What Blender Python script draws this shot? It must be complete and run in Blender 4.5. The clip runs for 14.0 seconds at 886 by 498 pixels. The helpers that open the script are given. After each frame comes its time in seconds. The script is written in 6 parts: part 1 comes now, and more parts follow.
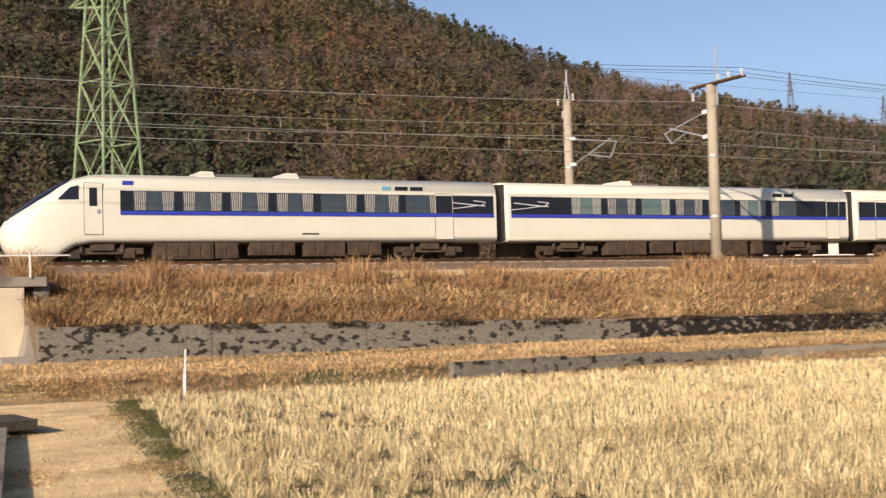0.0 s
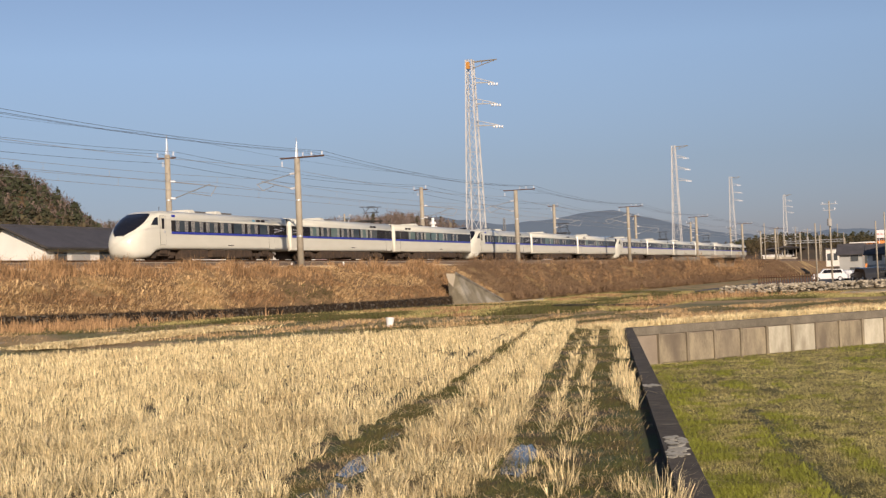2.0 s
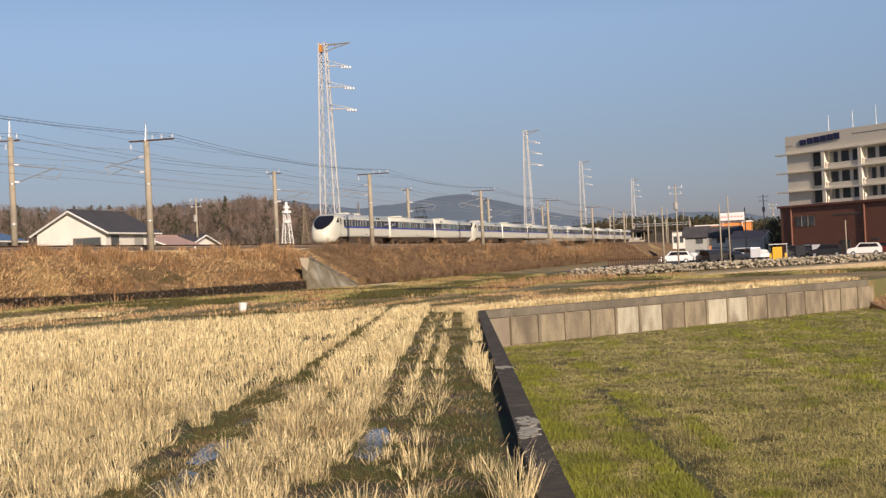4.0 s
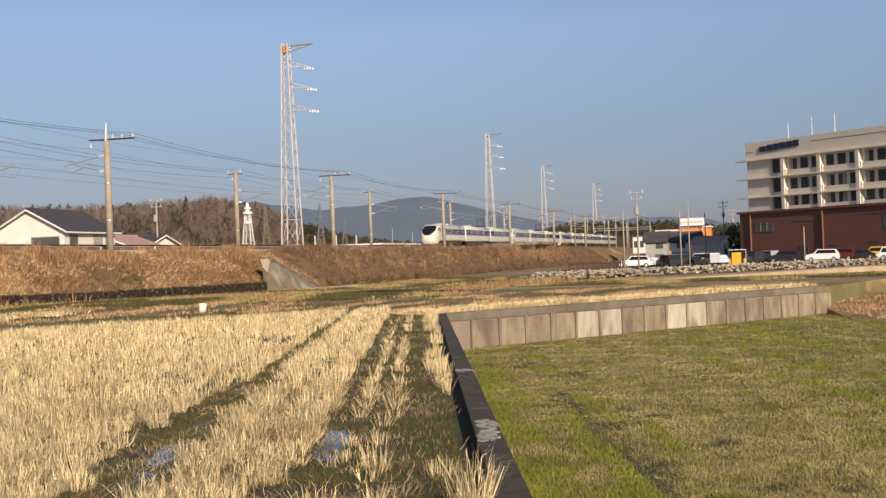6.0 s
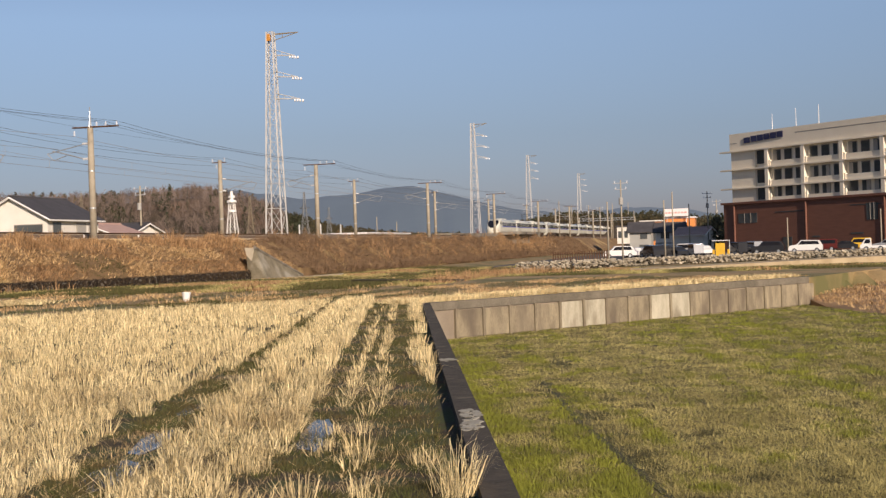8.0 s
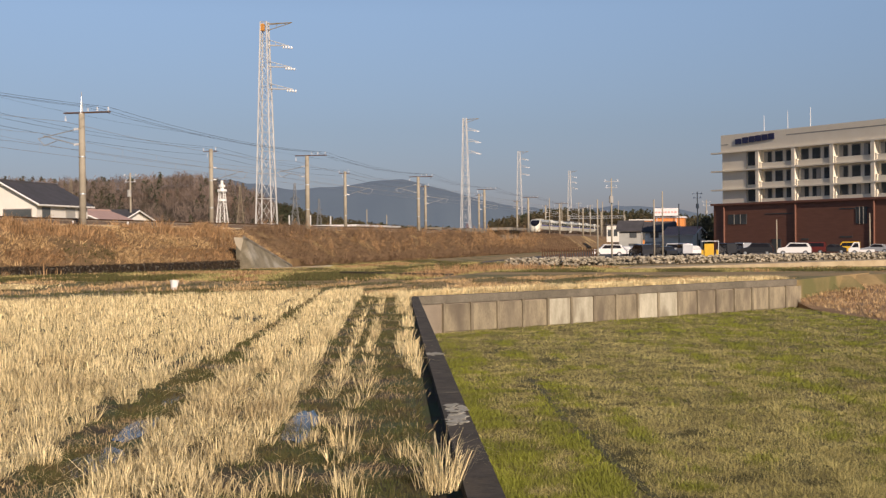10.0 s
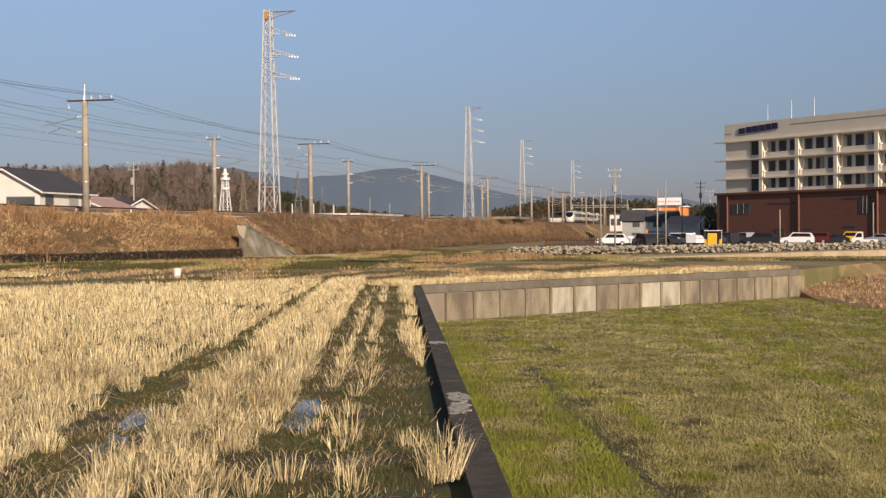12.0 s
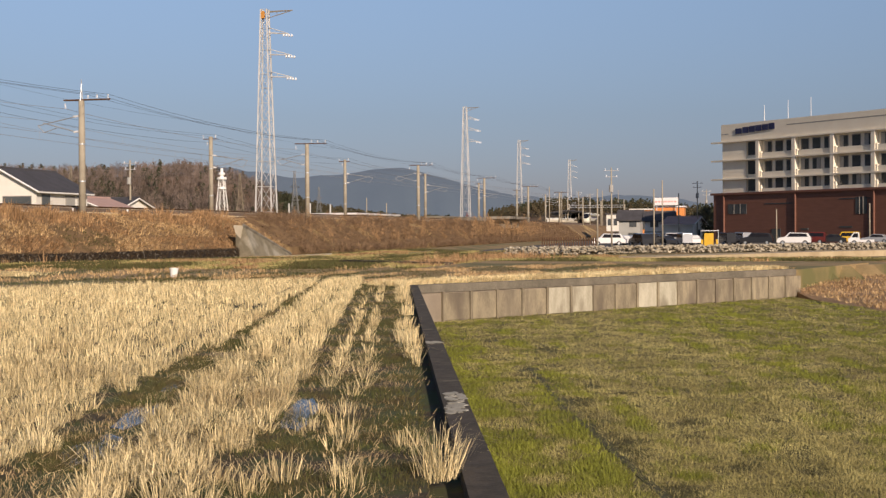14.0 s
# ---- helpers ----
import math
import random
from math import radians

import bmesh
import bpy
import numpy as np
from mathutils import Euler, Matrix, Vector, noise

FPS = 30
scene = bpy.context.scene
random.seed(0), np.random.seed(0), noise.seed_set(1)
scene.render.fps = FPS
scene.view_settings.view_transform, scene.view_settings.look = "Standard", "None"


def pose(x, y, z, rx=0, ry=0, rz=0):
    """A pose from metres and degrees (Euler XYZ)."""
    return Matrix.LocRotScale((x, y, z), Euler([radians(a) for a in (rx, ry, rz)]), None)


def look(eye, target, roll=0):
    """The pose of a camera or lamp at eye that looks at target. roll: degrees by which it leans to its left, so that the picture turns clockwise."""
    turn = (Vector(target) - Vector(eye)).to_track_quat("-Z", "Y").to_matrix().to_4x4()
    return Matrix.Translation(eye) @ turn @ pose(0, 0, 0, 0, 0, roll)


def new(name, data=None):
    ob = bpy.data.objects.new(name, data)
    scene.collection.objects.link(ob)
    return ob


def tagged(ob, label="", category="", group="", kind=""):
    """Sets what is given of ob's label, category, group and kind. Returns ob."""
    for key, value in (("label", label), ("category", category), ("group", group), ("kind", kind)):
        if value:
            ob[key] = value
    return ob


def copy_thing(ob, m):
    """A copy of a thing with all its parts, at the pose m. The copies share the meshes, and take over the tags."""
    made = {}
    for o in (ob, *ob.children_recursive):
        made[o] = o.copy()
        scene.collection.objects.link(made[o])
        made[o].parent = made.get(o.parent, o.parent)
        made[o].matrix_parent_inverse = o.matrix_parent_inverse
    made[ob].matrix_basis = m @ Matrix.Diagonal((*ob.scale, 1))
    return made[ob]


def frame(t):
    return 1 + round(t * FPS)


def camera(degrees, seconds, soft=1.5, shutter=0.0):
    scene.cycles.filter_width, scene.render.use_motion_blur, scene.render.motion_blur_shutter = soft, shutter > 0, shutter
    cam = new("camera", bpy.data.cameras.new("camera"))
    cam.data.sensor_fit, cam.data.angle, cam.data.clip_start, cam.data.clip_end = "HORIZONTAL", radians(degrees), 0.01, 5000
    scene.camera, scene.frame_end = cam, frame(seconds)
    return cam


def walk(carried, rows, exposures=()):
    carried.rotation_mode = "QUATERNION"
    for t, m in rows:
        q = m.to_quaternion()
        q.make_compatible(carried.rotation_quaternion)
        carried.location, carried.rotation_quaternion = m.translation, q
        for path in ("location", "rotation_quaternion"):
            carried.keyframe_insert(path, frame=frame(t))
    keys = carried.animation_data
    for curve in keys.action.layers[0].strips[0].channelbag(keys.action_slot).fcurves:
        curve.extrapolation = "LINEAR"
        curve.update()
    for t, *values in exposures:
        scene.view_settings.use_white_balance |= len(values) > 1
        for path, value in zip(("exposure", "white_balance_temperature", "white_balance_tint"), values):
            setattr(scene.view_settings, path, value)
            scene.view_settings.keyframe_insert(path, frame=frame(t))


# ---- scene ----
# x runs along the railway in the train's direction, y across it, away from the camera; rice field at z = 0
cam = camera(36.77, 14.0, soft=1.35, shutter=0.07)
walk(cam, [
    (0, look((0.036, 0.070, 1.45), (22.845, 44.508, 3.688), -1.61)),
    (0.2, look((0.043, 0.066, 1.45), (27.386, 41.872, 3.598), -1.74)),
    (0.5, look((0.053, 0.058, 1.45), (33.884, 36.827, 3.313), -1.96)),
    (0.7, look((0.059, 0.052, 1.45), (37.539, 33.098, 3.234), -2.09)),
    (1, look((0.065, 0.044, 1.45), (41.538, 27.932, 2.963), -1.85)),
    (1.5, look((0.070, 0.035, 1.45), (44.753, 22.433, 2.788), -1.93)),
    (2, look((0.073, 0.029, 1.45), (46.492, 18.574, 2.629), -2.34)),
    (2.5, look((0.075, 0.025, 1.45), (47.482, 15.899, 2.221), -2.34)),
    (3, look((0.075, 0.023, 1.45), (47.894, 14.623, 1.880), -2.34)),
    (3.5, look((0.076, 0.022, 1.45), (48.114, 13.887, 1.761), -2.52)),
    (4, look((0.076, 0.021, 1.45), (48.245, 13.424, 1.788), -2.68)),
    (6.5, look((0.077, 0.018, 1.45), (48.672, 11.785, 1.726), -2.09)),
    (7, look((0.077, 0.018, 1.45), (48.713, 11.616, 1.582), -2.13)),
    (7.5, look((0.077, 0.018, 1.45), (48.735, 11.524, 1.465), -2.06)),
    (8, look((0.077, 0.018, 1.45), (48.749, 11.464, 1.412), -1.92)),
    (10.5, look((0.077, 0.017, 1.45), (48.862, 10.970, 1.133), -0.35)),
    (11, look((0.077, 0.017, 1.45), (48.880, 10.886, 1.057), -0.27)),
    (11.5, look((0.077, 0.017, 1.45), (48.847, 11.025, 0.892), -0.27)),
    (12, look((0.077, 0.018, 1.45), (48.808, 11.191, 0.767), -0.43)),
    (12.5, look((0.077, 0.018, 1.45), (48.800, 11.227, 0.833), -0.54)),
    (13, look((0.077, 0.018, 1.45), (48.817, 11.159, 0.904), -0.49)),
    (13.5, look((0.077, 0.017, 1.45), (48.838, 11.063, 0.880), -0.49)),
    (14, look((0.077, 0.017, 1.45), (48.835, 11.071, 0.760), -0.38)),
], exposures=[(0, 0.26, 7100, 20), (0.5, 0.1, 7100, 20), (1, -0.26, 7100, 20), (1.5, -0.05, 7100, 20), (3, -0.05, 7100, 20), (6.5, -0.02, 7100, 20), (8, -0.09, 7100, 20), (11, -0.12, 7100, 20), (14, -0.13, 7100, 20)])

# ---- light ----
SUN_WAY = Vector((0.81, 0.58, -0.38)).normalized()
world = bpy.data.worlds.new("sky")
scene.world = world
world.use_nodes = True
wn = world.node_tree.nodes
sky = wn.new("ShaderNodeTexSky")
sky.sky_type = "NISHITA"
sky.sun_disc = False
sky.sun_elevation = radians(21.3)
sky.sun_rotation = math.atan2(-SUN_WAY.x, -SUN_WAY.y)
sky.air_density, sky.dust_density, sky.ozone_density = 0.78, 0.35, 2.0
# the clear sky greys and dims towards the horizon all round, through winter haze
way, split, tint, veil = wn.new("ShaderNodeTexCoord"), wn.new("ShaderNodeSeparateXYZ"), wn.new("ShaderNodeValToRGB"), wn.new("ShaderNodeMix")
veil.data_type, veil.blend_type = "RGBA", "MULTIPLY"
veil.inputs[0].default_value = 1.0
for at, col in ((0.085, (0.545, 0.55, 0.60)), (0.17, (0.87, 0.895, 0.905)), (0.32, (0.94, 0.96, 0.96))):
    tint.color_ramp.elements.new(at).color = (*col, 1)
tint.color_ramp.elements[0].color = (0.30, 0.29, 0.42, 1)
tint.color_ramp.elements[-1].color = (0.68, 0.69, 0.69, 1)
wl = world.node_tree.links
wl.new(way.outputs["Generated"], split.inputs[0])
wl.new(split.outputs[2], tint.inputs[0])
wl.new(sky.outputs[0], veil.inputs[6])
wl.new(tint.outputs[0], veil.inputs[7])
wl.new(veil.outputs[2], wn["Background"].inputs[0])
wn["Background"].inputs[1].default_value = 0.113
sun_data = bpy.data.lights.new("sun", "SUN")
sun_data.energy, sun_data.angle, sun_data.color = 5.0, radians(0.5), (1.0, 0.9, 0.76)
sun = new("sun", sun_data)
sun.matrix_world = look((-60, -50, 40), Vector((-60, -50, 40)) + SUN_WAY)

# ---- materials ----
def mat(name, a, b=None, scale=6.0, rough=0.8, metal=0.0, bump=0.2, fine=60.0, island=0.0, c=None, patch=0.4, per_object=0.0, stretch=(1, 1, 1), sharp=0.06):
    """Two-scale noise between colours a and b (and patches of c), with bump."""
    m = bpy.data.materials.new(name)
    m.use_nodes = True
    nt = m.node_tree
    n, l = nt.nodes, nt.links
    bs = n["Principled BSDF"]
    bs.inputs["Roughness"].default_value, bs.inputs["Metallic"].default_value = rough, metal
    b = b or tuple(v * 0.75 for v in a)
    co = n.new("ShaderNodeTexCoord")
    mp = n.new("ShaderNodeMapping")
    mp.inputs["Scale"].default_value = stretch
    l.new(co.outputs["Object"], mp.inputs[0])
    if per_object:
        info, shift = n.new("ShaderNodeObjectInfo"), n.new("ShaderNodeMath")
        shift.operation = "MULTIPLY"
        shift.inputs[1].default_value = 40.0
        l.new(info.outputs["Random"], shift.inputs[0])
        l.new(shift.outputs[0], mp.inputs["Location"])
    big, small = n.new("ShaderNodeTexNoise"), n.new("ShaderNodeTexNoise")
    big.inputs["Scale"].default_value, big.inputs["Detail"].default_value = scale, 5
    small.inputs["Scale"].default_value, small.inputs["Detail"].default_value = fine, 4
    l.new(mp.outputs[0], big.inputs[0])
    l.new(mp.outputs[0], small.inputs[0])
    mix = n.new("ShaderNodeMix")
    mix.data_type = "RGBA"
    mix.inputs[6].default_value, mix.inputs[7].default_value = (*a, 1), (*b, 1)
    ramp = n.new("ShaderNodeMapRange")
    ramp.inputs[1].default_value, ramp.inputs[2].default_value = 0.38, 0.62
    add = n.new("ShaderNodeMath")
    add.operation = "MULTIPLY_ADD"
    add.inputs[1].default_value = 0.35
    l.new(small.outputs[0], add.inputs[0])
    sc = n.new("ShaderNodeMath")
    sc.operation = "MULTIPLY"
    sc.inputs[1].default_value = 0.65
    l.new(big.outputs[0], sc.inputs[0])
    l.new(sc.outputs[0], add.inputs[2])
    l.new(add.outputs[0], ramp.inputs[0])
    l.new(ramp.outputs[0], mix.inputs[0])
    out = mix.outputs[2]
    if c:
        pn = n.new("ShaderNodeTexNoise")
        pn.inputs["Scale"].default_value, pn.inputs["Detail"].default_value = scale * 0.37, 6
        l.new(mp.outputs[0], pn.inputs[0])
        pr = n.new("ShaderNodeMapRange")
        pr.inputs[1].default_value, pr.inputs[2].default_value = 1 - patch - sharp, 1 - patch + sharp
        l.new(pn.outputs[0], pr.inputs[0])
        m2 = n.new("ShaderNodeMix")
        m2.data_type = "RGBA"
        l.new(pr.outputs[0], m2.inputs[0])
        l.new(out, m2.inputs[6])
        m2.inputs[7].default_value = (*c, 1)
        out = m2.outputs[2]
    if island or per_object:
        hv = n.new("ShaderNodeHueSaturation")
        src = n.new("ShaderNodeNewGeometry").outputs["Random Per Island"] if island else n.new("ShaderNodeObjectInfo").outputs["Random"]
        k = island or per_object
        vr = n.new("ShaderNodeMapRange")
        vr.inputs[3].default_value, vr.inputs[4].default_value = 1 - k, 1 + k
        l.new(src, vr.inputs[0])
        l.new(vr.outputs[0], hv.inputs["Value"])
        l.new(out, hv.inputs["Color"])
        out = hv.outputs[0]
    l.new(out, bs.inputs["Base Color"])
    if bump:
        bp = n.new("ShaderNodeBump")
        bp.inputs["Strength"].default_value, bp.inputs["Distance"].default_value = bump, 0.02
        l.new(add.outputs[0], bp.inputs["Height"])
        l.new(bp.outputs[0], bs.inputs["Normal"])
    return m


M = {}
M["soil"] = mat("damp_soil", (0.085, 0.062, 0.026), (0.04, 0.031, 0.015), 4.5, 0.9, bump=1.0, fine=30, c=(0.06, 0.075, 0.018), patch=0.5)
M["dry_ground"] = mat("dry_ground", (0.40, 0.28, 0.13), (0.25, 0.175, 0.08), 0.7, 0.95, bump=0.9, fine=18, c=(0.16, 0.15, 0.055), patch=0.47)
M["bank"] = mat("bank_grass", (0.27, 0.165, 0.075), (0.16, 0.098, 0.043), 0.6, 0.95, bump=0.8, fine=14, c=(0.44, 0.31, 0.13), patch=0.4)
M["green_field"] = mat("winter_grass", (0.062, 0.068, 0.018), (0.095, 0.08, 0.028), 2.6, 0.95, bump=1.0, fine=40, c=(0.15, 0.12, 0.05), patch=0.46, sharp=0.12)
M["straw"] = mat("straw", (0.90, 0.745, 0.42), (0.68, 0.535, 0.275), 2.2, 0.85, bump=0.0, island=0.38, c=(0.50, 0.37, 0.185), patch=0.38, sharp=0.1)
M["reed"] = mat("dry_reed", (0.47, 0.29, 0.14), (0.29, 0.17, 0.08), 0.7, 0.9, bump=0.0, island=0.45)
M["weed"] = mat("green_weed", (0.072, 0.09, 0.02), (0.11, 0.08, 0.03), 3, 0.9, bump=0.0, island=0.35)
M["grass_dry"] = mat("dry_grass", (0.66, 0.46, 0.23), (0.45, 0.29, 0.14), 0.8, 0.9, bump=0.0, island=0.4)
M["concrete"] = mat("old_concrete", (0.30, 0.27, 0.22), (0.20, 0.18, 0.14), 1.3, 0.9, bump=0.4, fine=30, c=(0.07, 0.06, 0.045), patch=0.42)
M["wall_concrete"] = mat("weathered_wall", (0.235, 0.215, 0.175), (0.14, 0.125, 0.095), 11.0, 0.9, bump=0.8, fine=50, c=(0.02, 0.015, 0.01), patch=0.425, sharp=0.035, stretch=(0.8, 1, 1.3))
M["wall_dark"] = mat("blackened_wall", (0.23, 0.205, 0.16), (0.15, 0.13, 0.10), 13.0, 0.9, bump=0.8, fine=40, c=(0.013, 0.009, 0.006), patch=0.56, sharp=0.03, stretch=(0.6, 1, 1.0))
M["pale_concrete"] = mat("pale_concrete", (0.66, 0.58, 0.43), (0.54, 0.47, 0.34), 0.8, 0.9, bump=0.2, fine=20)
M["pole"] = mat("pole_concrete", (0.42, 0.37, 0.28), (0.32, 0.28, 0.21), 1.5, 0.85, bump=0.2, fine=30)
M["steel"] = mat("galvanised_steel", (0.56, 0.585, 0.59), (0.44, 0.46, 0.465), 4, 0.45, 0.6, bump=0.05)
M["green_steel"] = mat("green_painted_steel", (0.30, 0.42, 0.22), (0.24, 0.34, 0.18), 4, 0.5, 0.0, bump=0.05)
M["rust"] = mat("rusty_steel", (0.16, 0.085, 0.045), (0.10, 0.055, 0.03), 4, 0.8, 0.3, bump=0.2)
M["ballast"] = mat("ballast", (0.20, 0.14, 0.095), (0.11, 0.08, 0.055), 5, 0.95, bump=0.9, fine=22)
M["porcelain"] = mat("white_porcelain", (0.85, 0.86, 0.85), (0.78, 0.78, 0.77), 4, 0.2, bump=0)
M["dark"] = mat("dark_steel", (0.04, 0.038, 0.035), (0.07, 0.06, 0.05), 3, 0.7, 0.2, bump=0.1)
M["under"] = mat("underframe_dust", (0.10, 0.065, 0.04), (0.05, 0.036, 0.025), 3, 0.85, 0.1, bump=0.2)
M["cream"] = mat("cream_gloss_paint", (0.745, 0.73, 0.61), (0.70, 0.685, 0.565), 0.6, 0.24, bump=0.0, fine=8, stretch=(1, 1, 3))
M["blue"] = mat("blue_stripe_paint", (0.035, 0.06, 0.42), (0.03, 0.05, 0.36), 2, 0.3, bump=0)
M["black"] = mat("black_gloss", (0.012, 0.014, 0.022), (0.018, 0.018, 0.022), 2, 0.08, bump=0)
M["glass_dark"] = mat("tinted_glass", (0.035, 0.055, 0.075), (0.07, 0.09, 0.10), 0.9, 0.05, bump=0)
M["glass_teal"] = mat("teal_tinted_glass", (0.10, 0.17, 0.16), (0.14, 0.2, 0.19), 0.9, 0.06, bump=0)
M["curtain"] = mat("curtain", (0.50, 0.47, 0.41), (0.34, 0.32, 0.28), 14, 0.9, bump=0.2, stretch=(3, 1, 0.1))
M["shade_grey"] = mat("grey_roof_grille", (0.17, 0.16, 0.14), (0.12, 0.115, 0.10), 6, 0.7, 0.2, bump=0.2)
M["rubber"] = mat("black_rubber", (0.02, 0.02, 0.02), (0.03, 0.03, 0.03), 3, 0.8, bump=0)


# ---- mesh helpers ----
def box(bm, cx, cy, cz, sx, sy, sz, rot=None):
    m = Matrix.Translation((cx, cy, cz))
    if rot:
        m = m @ rot
    return bmesh.ops.create_cube(bm, size=1, matrix=m @ Matrix.Diagonal((sx, sy, sz, 1)))["verts"]


def rod(bm, a, b, r1, r2=None, seg=8):
    a, b = Vector(a), Vector(b)
    m = Matrix.Translation((a + b) / 2) @ (b - a).to_track_quat("Z", "Y").to_matrix().to_4x4()
    bmesh.ops.create_cone(bm, cap_ends=True, segments=seg, radius1=r1, radius2=r1 if r2 is None else r2, depth=(b - a).length, matrix=m)


def bar(bm, a, b, w):
    """A square bar from a to b."""
    rod(bm, a, b, w * 0.7, seg=4)


def mesh_of(name, bm, material, bevel=0.0, smooth=False):
    if bevel:
        bmesh.ops.bevel(bm, geom=bm.edges[:], offset=bevel, segments=2, affect="EDGES", profile=0.6)
    me = bpy.data.meshes.new(name)
    bm.to_mesh(me)
    bm.free()
    me.materials.append(material)
    if smooth:
        for p in me.polygons:
            p.use_smooth = True
    return me


def part(name, bm, material, parent=None, label="", bevel=0.0, smooth=False):
    ob = new(name, mesh_of(name, bm, material, bevel, smooth))
    ob.parent = parent
    return tagged(ob, label)


def raw(name, verts, faces, material, parent=None, smooth=False):
    me = bpy.data.meshes.new(name)
    me.from_pydata([tuple(v) for v in verts], [], [tuple(f) for f in faces])
    me.materials.append(material)
    if smooth:
        me.polygons.foreach_set("use_smooth", [True] * len(me.polygons))
    me.update()
    ob = new(name, me)
    ob.parent = parent
    return ob


def slab(name, outline, z, depth, material, parent=None):
    """A prism with its top at z over the given outline."""
    n = len(outline)
    v = [(x, y, z) for x, y in outline] + [(x, y, z - depth) for x, y in outline]
    f = [tuple(range(n)), tuple(range(2 * n - 1, n - 1, -1))] + [(i, i + n, (i + 1) % n + n, (i + 1) % n) for i in range(n)]
    ob = raw(name, v, f, material, parent)
    bm = bmesh.new()
    bm.from_mesh(ob.data)
    bmesh.ops.recalc_face_normals(bm, faces=bm.faces)
    bm.to_mesh(ob.data)
    bm.free()
    return ob


def smooth01(v):
    v = np.clip(v, 0, 1)
    return v * v * (3 - 2 * v)


# ---- ground ----
STRIP_A, STRIP_B = Vector((-14.0, -4.22)), Vector((33.4, 8.35))   # dividing wall between the two fields
WALL_A, WALL_B = Vector((33.4, 8.35)), Vector((47.6, -1.58))      # retaining wall at the far end of the green field
RAIL_Z = 3.47


def side(p, a, b):
    """Signed distance of p from the line a-b, positive to its left."""
    d = (b - a).normalized()
    return d.x * (p[1] - a.y) - d.y * (p[0] - a.x)


def wall_top(x):
    return float(np.interp(x, [8, 19, 28, 39, 57, 73, 100, 300], [1.23, 1.06, 0.91, 0.81, 0.45, 0.2, 0.1, -0.2]))


def wall_base(x):
    return float(np.interp(x, [8, 40, 70, 110], [0.1, 0.1, -0.35, -0.75]))


def ground_z(x, y):
    z = -0.9 * float(smooth01((x - 50) / 70)) * float(smooth01((45 - y) / 15))
    bank = 0.33 * float(smooth01((45 - x) / 14)) * float(smooth01((y - 23.6 - 0.13 * (x - 12) * (x > 12)) / 1.0))
    z += bank * (x > -8)
    if y > 33:
        k = float(smooth01((y - 33) / 6))
        z = z * (1 - k) + wall_base(x) * k
    if side((x, y), STRIP_A, STRIP_B) < 1.6 and side((x, y), WALL_A, WALL_B) < 1.6 and x > -15 and y < 9.5:
        z = -0.98
    if y > 58:
        z = 2.7 * float(smooth01((y - 58) / 4))
    return z


def axis(parts):
    out = []
    for a, b, step in parts:
        out += list(np.arange(a, b, step))
    return out + [parts[-1][1]]


def build_ground():
    xs = axis([(-3000, -400, 400), (-400, -40, 40), (-40, 60, 1.0), (60, 200, 4), (200, 600, 40), (600, 4600, 500)])
    ys = axis([(-3000, -300, 300), (-300, -40, 20), (-40, 64, 1.0), (64, 300, 20), (300, 4600, 400)])
    v = [(x, y, ground_z(x, y) - 0.02 + 0.03 * noise.noise((x * 0.4, y * 0.4, 0)) * (abs(x) < 90)) for y in ys for x in xs]
    w = len(xs)
    f = [(j * w + i, j * w + i + 1, (j + 1) * w + i + 1, (j + 1) * w + i) for j in range(len(ys) - 1) for i in range(w - 1)]
    tagged(raw("ground", v, f, M["dry_ground"], smooth=True), "dry grassy ground of the valley floor", "ground", kind="structure")


build_ground()
RICE = [(-14.1, -3.93), (33.3, 8.66), (38.5, 11.5), (31.5, 17.8), (23, 22.6), (5.4, 23.2), (3.0, 10.8), (-6, 6)]
tagged(slab("field_rice", RICE, 0.02, 1.1, M["soil"]), "muddy rice paddy soil with moss and stubble", "field", kind="structure")


def build_embankment():
    """The railway bank, with a crest at the ballast and a toe behind the low wall."""
    prof = [(40.1, 0.0), (40.15, 1.0), (42.0, 1.75), (44.4, 2.75), (46.6, 2.85), (47.0, 3.27), (54.4, 3.27), (54.9, 2.85), (57.5, 2.75), (60.5, 1.5), (62, 0.0)]
    xs = axis([(7.2, 120, 0.8), (120, 300, 4), (300, 900, 50)])
    v = []
    for x in xs:
        wt = wall_top(x) - 0.03
        for j, (y, z) in enumerate(prof):
            n = 0.22 * noise.noise((x * 0.35, y * 0.6, 3)) if 0 < j < 5 else 0
            zz = wt if j == 1 else wt + (2.75 - wt) * 0.46 + n if j == 2 else z + n
            v.append((x, y + (n if 1 < j < 4 else 0), zz if j else -1.2))
    w = len(prof)
    f = [(i * w + j, (i + 1) * w + j, (i + 1) * w + j + 1, i * w + j + 1) for i in range(len(xs) - 1) for j in range(w - 1)]
    f.append(tuple(range(w)))
    ob = raw("embankment", v, f, M["bank"])
    ob.data.materials.append(M["ballast"])
    for p in ob.data.polygons:
        if p.center.y > 46.7 and p.center.y < 54.8:
            p.material_index = 1
    tagged(ob, "railway embankment with dry brown grass and ballast", "embankment", kind="structure")
    copy = raw("embankment_west", [(-x + 7.0 - 7.7, y, z) for x, y, z in v], [tuple(reversed(q)) for q in f], M["bank"])
    tagged(copy, "railway embankment beyond the underpass", "embankment", kind="structure")


build_embankment()


